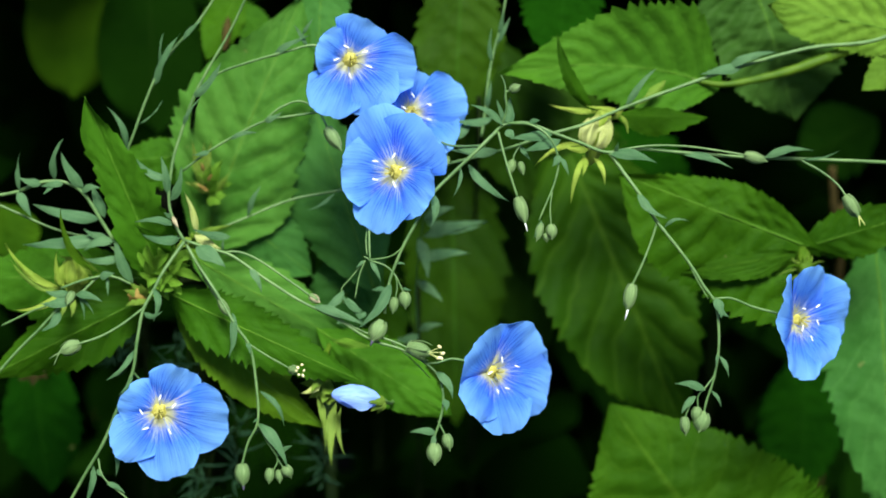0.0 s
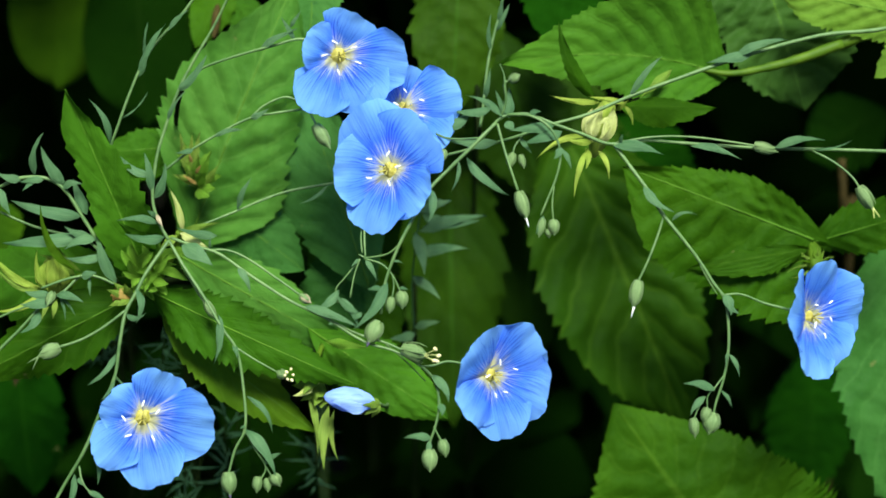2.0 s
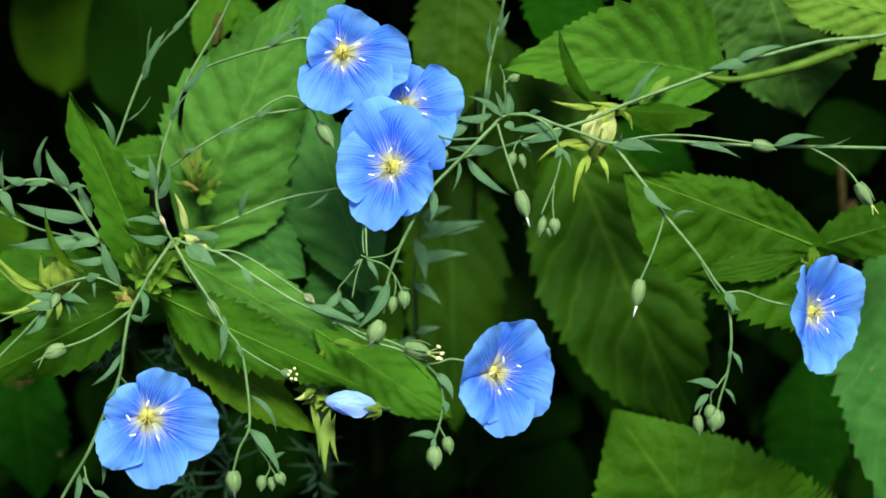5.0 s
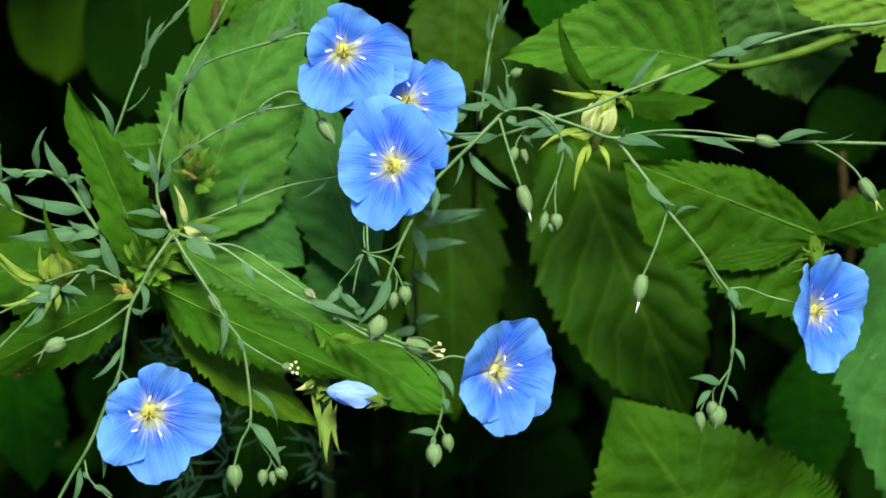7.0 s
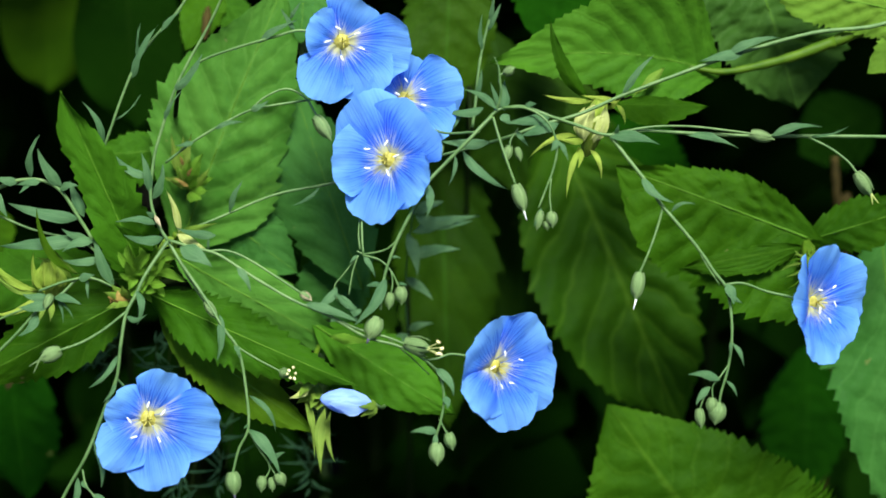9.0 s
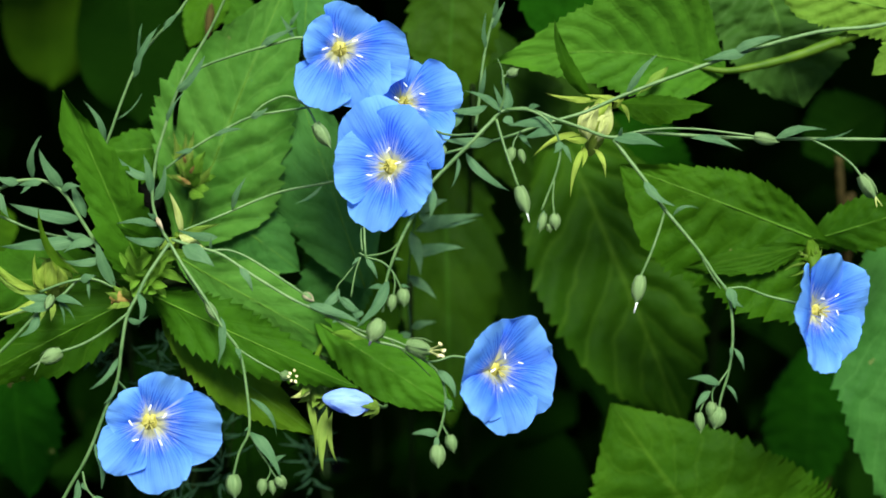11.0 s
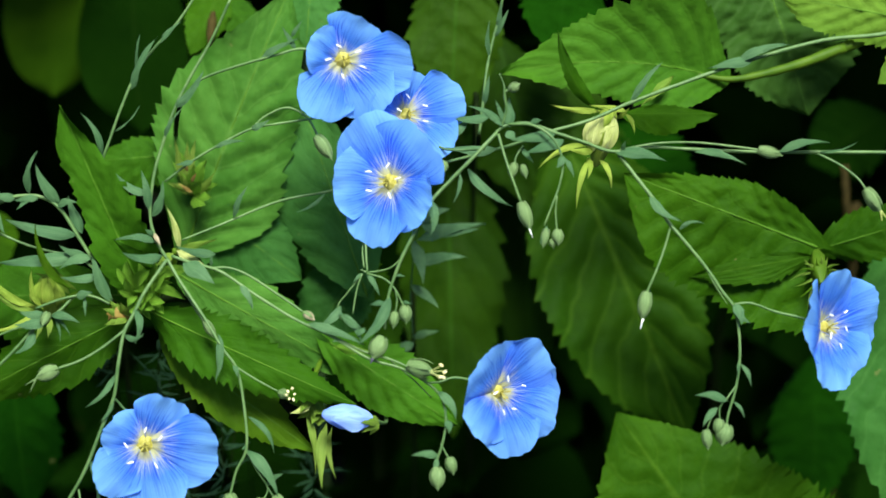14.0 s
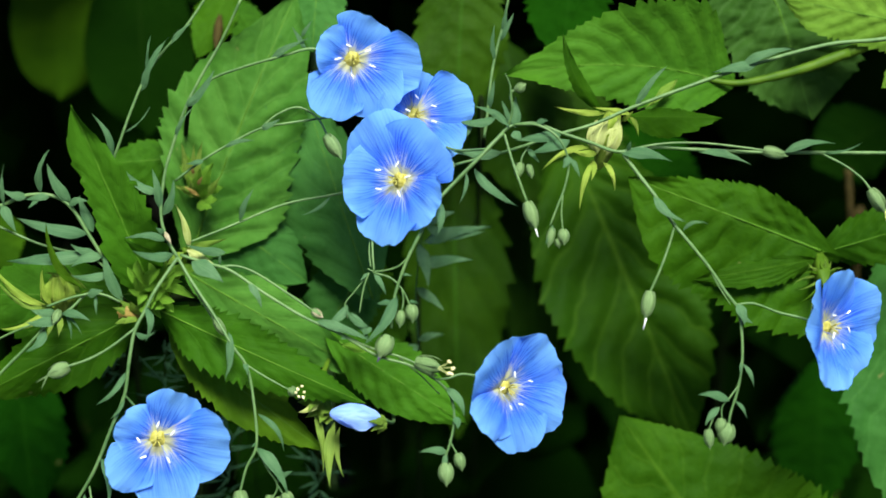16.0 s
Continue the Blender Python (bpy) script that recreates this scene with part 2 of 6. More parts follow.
def tube(points, r0, r1, sides=7, steps=6, rough=0.06):
    """A tapering stem."""
    line = spline(points, steps)
    n = len(line)
    verts, faces, uvs = [], [], []
    side = None
    for i, c in enumerate(line):
        d = (line[min(i + 1, n - 1)] - line[max(i - 1, 0)]).normalized()
        side = d.orthogonal().normalized() if side is None else (side - d * side.dot(d)).normalized()
        up = d.cross(side)
        r = r0 + (r1 - r0) * i / (n - 1)
        r *= 1 + rough * math.sin(i * 1.7 + r0 * 900)
        for k in range(sides):
            a = 2 * math.pi * k / sides
            verts.append(c + (side * math.cos(a) + up * math.sin(a)) * r)
            uvs.append((i / (n - 1), k / sides))
    for i in range(n - 1):
        for k in range(sides):
            faces.append((i * sides + k, i * sides + (k + 1) % sides, (i + 1) * sides + (k + 1) % sides, (i + 1) * sides + k))
    faces.append(tuple(reversed(range(sides))))
    faces.append(tuple(range((n - 1) * sides, n * sides)))
    return verts, faces, uvs


def lathe(base, tip, profile, sides=12, ridge=0.0):
    """A turned body along base-tip; profile: (way along, radius)."""
    base, tip = Vector(base), Vector(tip)
    d = tip - base
    side = d.orthogonal().normalized()
    up = d.normalized().cross(side)
    verts, faces, uvs = [], [], []
    for f, r in profile:
        for k in range(sides):
            a = 2 * math.pi * k / sides
            q = r * (1 + ridge * math.cos(5 * a))
            verts.append(base + d * f + (side * math.cos(a) + up * math.sin(a)) * q)
            uvs.append((f, k / sides))
    for i in range(len(profile) - 1):
        for k in range(sides):
            faces.append((i * sides + k, i * sides + (k + 1) % sides, (i + 1) * sides + (k + 1) % sides, (i + 1) * sides + k))
    return verts, faces, uvs


def blade(base, tip, left, right=None, bend=0.0, arch=0.08, roll=0.0, fold=0.25, peak=0.42, full=0.8, teeth=0, tooth=0.07,
          relief=0.10, veins=7.0, rows=0, cols=8, seed=1, wave=0.03, slant=2.1, valley=0.0, lobe=0.0):
    """A leaf from base to tip; left and right half widths, or a few of them from base to tip; out of the bed it arches,
    about its axis it rolls; lobe: how far its lower corners reach back past the base."""
    base, tip = Vector(base), Vector(tip)
    right = left if right is None else right
    axis = tip - base
    length = axis.length
    d = axis.normalized()
    z = Vector((0, 0, 1))
    side0 = z.cross(d).normalized()
    face0 = d.cross(side0).normalized()
    rng = random.Random(seed)
    rows = rows or (teeth * 5 if teeth else 12)
    phase = [rng.uniform(0, 6.28) for _ in range(6)]
    sizes = [[rng.uniform(0.35, 1.6) for _ in range(teeth + 4)] for _ in range(2)]
    power = 0.9 / full
    shaped = None
    if isinstance(left, tuple):
        shaped = [[max(q.x, 0.0) for q in spline([(w, 0, 0) for w in side], 12)] for side in (left, right)]
        left, right = max(left), max(right)
    turn = radians(roll)
    verts, faces, uvs = [], [], []
    for i in range(rows + 1):
        s = i / rows
        c = base + axis * s + side0 * (bend * length * 4 * s * (1 - s)) + face0 * (arch * length * 4 * s * (1 - s))
        tang = (axis + side0 * (bend * length * 4 * (1 - 2 * s)) + face0 * (arch * length * 4 * (1 - 2 * s))).normalized()
        r = turn + 0.25 * wave / 0.03 * 0.3 * math.sin(2.5 * s + phase[0])
        side = (side0 * math.cos(r) + face0 * math.sin(r))
        side = (side - tang * side.dot(tang)).normalized()
        face = tang.cross(side)
        h = math.sin(math.pi / 2 * s / peak) ** 0.8 if s < peak else 1 - ((s - peak) / (1 - peak)) ** power
        for j in range(-cols, cols + 1):
            v = j / cols
            m = abs(v)
            k = 0 if v > 0 else 1
            w = (left if v > 0 else right) * h
            if shaped:
                at = s * (len(shaped[k]) - 1)
                low = min(int(at), len(shaped[k]) - 2)
                w = shaped[k][low] + (shaped[k][low + 1] - shaped[k][low]) * (at - low)
            push = 0.0
            if teeth:
                f = s * teeth + 0.37 * k + 1.0 + 0.45 * math.sin(0.9 * s * teeth + phase[5] + 2 * k)
                saw = (f % 1.0)
                size = sizes[k][int(f)]
                e = m ** 6
                w *= 1 + tooth * size * (saw ** 1.3 - 0.5) * 2 * e
                push = tooth * 0.6 * size * saw * e * left * h
            lift = valley * w * m + (-fold * w * m if fold > 0 else -fold * w * m * m)
            ph = s * veins - slant * m ** 0.85 + 0.3 * k
            if relief:
                q = Vector((s * 7, v * 2.5, seed * 3.1))
                ph += 0.3 * noise.noise(q) + 0.12 * noise.noise(q * 2.3)
                lift += relief * w * (0.3 + 0.7 * m) * 1.15 * (abs(math.sin(math.pi * ph)) ** 1.3 - 0.5) * (1 - m ** 4)
                lift += relief * left * h * (0.5 * noise.noise(q * 1.7) + 0.2 * noise.noise(q * 5.1)) * (1 - m ** 6)
            lift += wave * length * m * m * math.sin(9 * s + phase[1 + k]) + 0.4 * wave * length * m ** 3 * math.sin(23 * s + phase[3 + k])
            push -= lobe * m * (1 - s) ** 3
            verts.append(c + side * (w * v) + tang * push + face * lift)
            uvs.append((s, 0.5 + v / 2, ph, m))
    n = 2 * cols + 1
    for i in range(rows):
        for j in range(n - 1):
            faces.append((i * n + j, i * n + j + 1, (i + 1) * n + j + 1, (i + 1) * n + j))
    return verts, faces, uvs


def join(*shapes):
    verts, faces, uvs = [], [], []
    for v, f, u in shapes:
        k = len(verts)
        verts += v
        faces += [tuple(i + k for i in g) for g in f]
        uvs += u
    return verts, faces, uvs


def seed_of(p):
    return int(abs(p[0] * 371.0 + p[1] * 917.0 + p[2] * 113.0)) % 9973


def flax_leaf(plant, base, tip, half, bend=0.0, arch=0.1, roll=20.0, material=None):
    up = -roll if tip[0] > base[0] else roll
    return part("leaf", blade(base, tip, half * 0.73, bend=bend, arch=arch, roll=up, fold=0.22, peak=0.32, full=0.62, rows=14, cols=2, relief=0.0,
                              wave=0.02, seed=seed_of(tip)), material or FLAX_LEAF, plant)


def big_leaf(plant, base, tip, left, right=None, material=None, teeth=16, rib=0.00024, **more):
    more.setdefault("seed", seed_of(tip))
    shape = blade(base, tip, left, right, teeth=teeth, **more)
    leaf = part("leaf", shape, material or LEAF, plant)
    if (max(left) if isinstance(left, tuple) else left) > 0.6 and rib and material not in (BACK_SHADE, MOSS, SHADE, SMOOTH, GLOOM):
        # raised midrib, sunk half way into the blade
        n = 2 * more.get("cols", 8) + 1
        line = [(shape[0][k] - PIVOT[plant]) * CM for k in range(n // 2, len(shape[0]), n)][::5]
        part("midrib", tube(line, rib, rib * 0.15, 8, 2), RIB, leaf)
    return leaf


def stem(plant, points, r0=0.06, r1=0.05, name="stem", material=None):
    return part(name, tube(points, r0 * 0.68, r1 * 0.68), material or FLAX_STEM, plant)


def bud(plant, base, tip, radius, name="bud", material=None, open_tip=0.0, dark_tip=False):
    """A round flax bud or seed pod held in five sepals."""
    base, tip = Vector(base), Vector(tip)
    radius *= 0.87
    d = tip - base
    body = part(name, lathe(base, tip, [(0.0, 0.02), (0.06, radius * 0.55), (0.2, radius * 0.9), (0.42, radius), (0.62, radius * 0.84), (0.8, radius * 0.45),
                                        (0.93, radius * 0.13), (1.0, 0.008)], 12, 0.05), material or BUD, plant)
    side = d.orthogonal().normalized()
    up = d.normalized().cross(side)
    piv = PIVOT[plant]
    for k in range(5):
        a = 2 * math.pi * (k + 0.3) / 5
        o = side * math.cos(a) + up * math.sin(a)
        t = d.normalized().cross(o)
        verts, faces, uvs = [], [], []
        rows = 7
        for i in range(rows + 1):
            s = i / rows
            f = 0.85 * s
            r = radius * (0.62 + 1.75 * s - 1.9 * s * s) + 0.012 + radius * open_tip * s * s
            w = radius * 0.72 * (s + 0.12) ** 0.35 * (1 - s) ** 0.55
            for v in (-1, 0, 1):
                verts.append((base + d * f + o * (r - abs(v) * w * 0.35) + t * (v * w) - piv) * CM)
                uvs.append((s, 0.5 + v / 2))
        for i in range(rows):
            for j in range(2):
                faces.append((i * 3 + j, i * 3 + j + 1, i * 3 + j + 4, i * 3 + j + 3))
        part("sepal", (verts, faces, uvs), BUD, body)
    if dark_tip:
        p = tube([(tip - d * 0.08 - piv) * CM, (tip + d * 0.12 - piv) * CM], radius * 0.2 * CM, 0.0001, 6, 3)
        part("withered_tip", p, TIP, body, "dark withered tip")
    return body


def petal_shape(radius, depth, length, width, seed):
    """One broad petal in the flower's own metres, along +x, opening towards +z: a narrow claw, then a rounded, ruffled end."""
    rng = random.Random(seed)
    ph = [rng.uniform(0, 6.28) for _ in range(6)]
    nick = rng.uniform(-0.7, 0.7)
    rows, cols = 26, 16
    verts, faces, uvs = [], [], []
    R = radius * length
    for i in range(rows + 1):
        s = i / rows
        half = radius * 0.66 * width * (0.1 + 0.9 * math.sin(math.pi / 2 * min(s / 0.85, 1.0)))
        for j in range(-cols, cols + 1):
            v = j / cols
            edge = 1 - 0.10 * v * v - 0.33 * abs(v) ** 4
            edge += 0.022 * math.sin(4.3 * v + ph[0]) + 0.010 * math.sin(11 * v + ph[1]) + 0.008 * math.sin(27 * v + ph[2]) * math.sin(5 * v + ph[3])
            edge -= 0.03 * math.exp(-((v - nick) / 0.09) ** 2)
            rho = 0.01 * radius + R * s * (1 + (edge - 1) * s ** 1.3)
            zz = 0.8 * depth * (1 - (1 - s) ** 1.25) * (1 - 0.12 * s * s)
            zz += radius * 0.07 * v * s
            zz -= radius * 0.13 * v * v * s * (1 - 0.3 * s)
            zz += radius * 0.055 * s ** 3 * math.sin(3.9 * v + ph[2]) + radius * 0.009 * s ** 2 * math.sin(9 * v + ph[3])
            zz += radius * 0.010 * s ** 8 * (math.sin(15 * v + ph[0]) + 0.7 * math.sin(29 * v + ph[3]))
            zz += radius * 0.03 * noise.noise(Vector((s * 2.6, v * 2.6, seed * 1.7)))
            zz += radius * 0.003 * s * (1 - s) * 4 * math.sin(21 * v + ph[4]) * (0.6 + 0.4 * math.sin(3 * v + ph[5]))
            verts.append((rho, v * half, zz))
            uvs.append((s, 0.5 + v / 2))
    n = 2 * cols + 1
    for i in range(rows):
        for j in range(n - 1):
            faces.append((i * n + j, i * n + j + 1, (i + 1) * n + j + 1, (i + 1) * n + j))
    return verts, faces, uvs


def flower(plant, centre, lean, radius, petals, depth=0.5, seed=1, label=""):
    """A five-petalled blue flower; lean: its axis in the bed's axes; petals: (angle, length, width), and how much of the depth they rise."""
    axis = Vector(lean).normalized()
    x = (Vector((1, 0, 0)) - axis * axis.x).normalized()
    y = axis.cross(x)
    m = Matrix((x, y, axis)).transposed().to_4x4()
    m.translation = (Vector(centre) - PIVOT[plant]) * CM
    R = radius * CM
    # the green cup under the petals and the yellow heart
    cup = lathe((0, 0, -0.3 * R), (0, 0, -0.01 * R), [(0, 0.03 * R), (0.2, 0.1 * R), (0.7, 0.14 * R), (1.0, 0.12 * R)], 12)
    head = new("flower", mesh_of("flower", cup[0], cup[1], BUD, cup[2]))
    head.parent = plant
    head.matrix_basis = m
    tagged(head, label)
    for k, (angle, length, width, *rise) in enumerate(petals):
        ob = part("petal", petal_shape(R, depth * R * (rise[0] if rise else 1.0), length, width, seed * 10 + k), PETAL, head)
        ob.matrix_basis = pose(0, 0, 0.002 * R * k, 0, 0, angle)
    rng = random.Random(seed)
    # heart: pistil with five styles
    heart = lathe((0, 0, 0.005 * R), (0, 0, 0.11 * R), [(0, 0.14 * R), (0.25, 0.125 * R), (0.45, 0.108 * R), (0.62, 0.09 * R), (0.78, 0.065 * R), (0.92, 0.04 * R), (1, 0.01 * R)], 20, 0.07)
    part("pistil", heart, POLLEN, head, "yellow pistil")
    for k in range(5):
        a = radians(72 * k + 36 + rng.uniform(-14, 14) + petals[0][0])
        o = Vector((math.cos(a), math.sin(a), 0))
        q = rng.uniform(0.85, 1.1)
        top = o * (0.28 * R * q) + Vector((0, 0, 0.34 * R * q))
        part("stamen", tube([o * 0.1 * R, o * 0.2 * R + Vector((0, 0, 0.2 * R)), top], 0.007 * R, 0.006 * R, 5, 4), FILAMENT, head)
        t = Vector((-o.y, o.x, 0)) * rng.uniform(-1, 1) + o * 0.8
        t.normalize()
        c = top
        part("anther", lathe(c - t * 0.054 * R, c + t * 0.054 * R, [(0, 0.005 * R), (0.12, 0.011 * R), (0.5, 0.0135 * R), (0.88, 0.011 * R), (1, 0.004 * R)], 8), ANTHER, head,
             "white anther")
        sty = tube([Vector((0, 0, 0.1 * R)), o * 0.04 * R + Vector((0, 0, 0.19 * R)), o * 0.09 * R + Vector((0, 0, 0.27 * R))], 0.009 * R, 0.011 * R, 5, 3)
        part("style", sty, POLLEN, head)
    return head


FLOOR_DROP = Vector(BED.to_3x3().inverted() @ Vector((0, 0, -1)))


def down_to_soil(p, drift=(0.0, 0.0)):
    """The place in the bed's centimetres where a line straight down from p meets the soil, drifted sideways."""
    z = (BED @ (Vector(p) * CM)).z
    q = Vector(p) + FLOOR_DROP * (z / CM + 1.0)
    side = BED.to_3x3().inverted() @ Vector((drift[0], drift[1], 0))
    return q + side


def stalk(plant, p, drift=(0.0, 0.0), radius=0.2, material=None):
    """A plant's main stalk from p into the soil."""
    p = Vector(p)
    rear = p + Vector((0.6, -1.5, -15.0 - 100 * drift[1]))
    q = down_to_soil(rear, drift)
    return part("stalk", tube([p, p.lerp(rear, 0.35) + Vector((0, 0.4, 0)), rear, rear.lerp(q, 0.5), q], radius * 0.5, radius * 0.7, 8, 6), material or SHADE_STALK, plant)


# ---- ground ----
ground_verts, ground_faces = [], []
for gi in range(41):
    for gj in range(41):
        gx, gy = (gi - 20) / 20, (gj - 20) / 20
        gx, gy = gx * (0.4 + 60 * gx ** 4), 0.5 + gy * (0.4 + 60 * gy ** 4)
        near = max(0.0, 1 - math.hypot(gx, gy - 0.5) / 3)
        ground_verts.append((gx, gy, 0.035 * near * (noise.noise(Vector((gx * 9, gy * 9, 0))) - 0.2)))
for gi in range(40):
    for gj in range(40):
        ground_faces.append((gi * 41 + gj, (gi + 1) * 41 + gj, (gi + 1) * 41 + gj + 1, gi * 41 + gj + 1))
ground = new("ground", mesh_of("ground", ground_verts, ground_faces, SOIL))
tagged(ground, "bare garden soil, coloured near black for deep shade", "soil", kind="structure")

# ---- broad-leaved plants ----
BROAD = "broad-leaved plants round the flax"

# the tall plant whose leaves stand in a whorl
whorl = thing("leafy_plant", (-7.36, -0.86, -1), "green plant with a whorl of toothed lance-shaped leaves", "plant", BROAD)
stalk(whorl, (-7.36, -0.72, -1), (0.0, 0.03), 0.22)
big_leaf(whorl, (-7.56, -0.42, -0.6), (-9.25, 4.11, 1), (0.43, 0.64, 0.59, 0.54, 0.46, 0.00), (0.57, 0.91, 0.86, 0.66, 0.34, 0.00), material=LEAF, teeth=13, tooth=0.09, relief=0.13, bend=-0.01, arch=0.05, fold=-0.05, valley=0.4, roll=-8)
big_leaf(whorl, (-7.51, -0.85, -0.3), (-2.03, -3.26, 0.5), 0.72, 0.9, material=LANCE, teeth=24, tooth=0.1, relief=0.12, arch=0.07, fold=0.2, full=0.55, peak=0.38, roll=-6)
big_leaf(whorl, (-7.00, 0.02, -2.5), (-1.93, -2.77, -2.2), 0.9, 0.85, material=PALE, teeth=15, arch=0.06, fold=0.1, full=0.6, peak=0.42, roll=10)
big_leaf(whorl, (-7.62, -0.93, -1), (-12.22, -3.29, -0.6), 1.0, 0.9, material=GRASSY, teeth=15, relief=0.09, arch=0.05, fold=0.25, full=0.6, peak=0.45, roll=-10)
big_leaf(whorl, (-7.83, -0.58, -1.6), (-13.20, -0.58, -1.5), 1.2, 1.0, material=LEAF, teeth=14, arch=0.05, fold=0.15, full=0.6, peak=0.5, roll=5)
big_leaf(whorl, (-7.19, -1.52, -1.0), (-3.05, -4.62, -0.6), 0.78, 0.8, material=YOUNG, teeth=16, arch=0.05, fold=0.3, full=0.6, peak=0.45, roll=-22)
for k, (x, y, z) in enumerate(((-8.00, 0.13, 0.3), (-7.79, 0.30, 0.2), (-7.58, -1.05, 0.3), (-7.14, -1.15, 0.4), (-6.27, -0.64, 0.5), (-6.19, 0.10, 0.5), (-7.01, 0.30, 0.5), (-7.71, -0.81, 0.5), (-6.81, -1.00, 0.5), (-7.92, -0.41, 0.6), (-7.41, 0.24, 0.6), (-6.75, -0.72, 0.7), (-6.55, -0.24, 0.7), (-7.72, -0.10, 0.8), (-6.99, -0.88, 0.8), (-6.73, 0.01, 0.8), (-7.31, -0.91, 0.9), (-7.11, 0.07, 0.9), (-7.51, -0.41, 1), (-6.88, -0.46, 1.1))):
    big_leaf(whorl, (-7.42, -0.45, -0.3), (x, y, z), 0.1 + 0.025 * (k % 3), material=FRESH, teeth=0, rows=12, arch=0.14, bend=0.12 * (-1) ** (k // 2), fold=-0.35, full=0.22, peak=0.6, cols=4, relief=0.0, roll=18 * (-1) ** k)
big_leaf(whorl, (-7.08, 0.07, 0.2), (-8.00, 0.83, 0.8), 0.2, material=LANCE, teeth=4, tooth=0.06, arch=0.08, fold=0.3, full=0.7, peak=0.4, cols=4, relief=0.0)

# the large leaf behind it, with its own shoot
behind = thing("leafy_plant", (-7.22, 1.39, -3), "plant with one large pale green toothed leaf and a yellow-green shoot", "plant", BROAD)
stalk(behind, (-7.18, 1.70, -3.2), (-0.01, 0.05), 0.2)
big_leaf(behind, (-6.81, 0.32, -2.8), (-3.96, 7.21, -2.2), (0.30, 1.21, 2.05, 1.82, 0.88, 0.00), (0.45, 1.89, 1.70, 1.52, 0.98, 0.00), material=PALE, rib=0.0003, teeth=19, tooth=0.045, arch=0.06, fold=0.08, roll=6, relief=0.11, veins=9, cols=12)
big_leaf(behind, (-6.93, 2.00, -3.1), (-3.69, -0.44, -2.7), 1.15, 1.2, material=DULL, teeth=13, arch=0.05, fold=0.1, full=0.45, peak=0.45)
big_leaf(behind, (-6.79, 2.92, -3.2), (-9.28, 2.73, -3), 0.85, 0.6, material=LEAF, teeth=9, arch=0.06, fold=0.2, full=0.6, peak=0.5)
for k, (x, y, z) in enumerate(((-6.36, 3.25, -1.7), (-6.77, 2.90, -1.8), (-6.06, 2.71, -1.6), (-5.85, 2.35, -1.5), (-5.77, 2.06, -1.6), (-5.93, 1.73, -1.5), (-6.61, 3.11, -1.9), (-7.00, 2.66, -1.9), (-6.14, 2.13, -1.3), (-7.13, 2.10, -1.9), (-6.35, 2.54, -1.3), (-6.08, 1.49, -1.5), (-6.66, 2.28, -1.4))):
    big_leaf(behind, (-6.49, 1.78, -2.1), (x, y, z), 0.11 + 0.04 * (k % 3), material=FRESH if k % 3 else SEPAL, teeth=5, tooth=0.12, arch=0.1, bend=0.05 * (-1) ** k, fold=0.3, full=0.6, peak=0.45, cols=3, relief=0.0, roll=14 * (-1) ** k)
part("shoot", join(blade((-6.74, 2.10, -2), (-6.91, 3.25, -1.7), 0.1, arch=0.05), blade((-6.68, 2.10, -2), (-6.58, 3.20, -1.7), 0.1, arch=0.05)), SEPAL, behind, "yellowish tip of the shoot")
for a, b in (((-6.41, 1.82, -1.5), (-6.78, 2.07, -1.2)), ((-6.45, 2.08, -1.4), (-6.26, 2.33, -1.1)), ((-6.54, 2.37, -1.4), (-6.60, 2.63, -1.2))):
    part("bract", blade(a, b, 0.05, arch=0.1, rows=8, cols=2, relief=0), RUST, behind, "rusty bract of the shoot")

centre_leaf = thing("leafy_plant", (-2.29, -0.62, -5), "plant with a broad green leaf behind the flowers", "plant", BROAD)
stalk(centre_leaf, (-2.13, -0.62, -5), (0.0, 0.04), 0.15)
big_leaf(centre_leaf, (-1.97, -0.90, -3), (-3.9, 4.9, -2.9), 1.55, 1.2, material=DULL, teeth=16, arch=0.05, fold=0.1, full=0.7, peak=0.45)
big_leaf(centre_leaf, (-2.00, 0.40, -3.9), (-3.64, -2.39, -3.6), 0.95, 1.05, material=DULL, teeth=12, arch=0.05, fold=0.1, full=0.45, peak=0.45)

big_leaf(centre_leaf, (-3.59, 0.66, -5.5), (-1.33, -3.16, -5), 1.3, 1.2, material=OLIVE, teeth=13, arch=0.05, fold=0.15, full=0.45, peak=0.45)

lower = thing("leafy_plant", (-3.36, -1.78, -2.2), "plant with a blunt dark green toothed leaf and drooping yellow sepals", "plant", BROAD)
stalk(lower, (-3.14, -1.94, -2.4), (0.0, 0.03), 0.15)
big_leaf(lower, (-3.42, -1.95, -2), (0.31, -4.31, -1.2), 0.95, 0.85, material=LEAF, teeth=14, tooth=0.06, arch=0.07, fold=0.2, full=0.5, peak=0.5, relief=0.18, roll=-8)
big_leaf(lower, (-2.92, -2.27, -1.2), (-1.80, -2.39, -0.7), 0.14, material=FRESH, teeth=3, arch=0.1, cols=3)

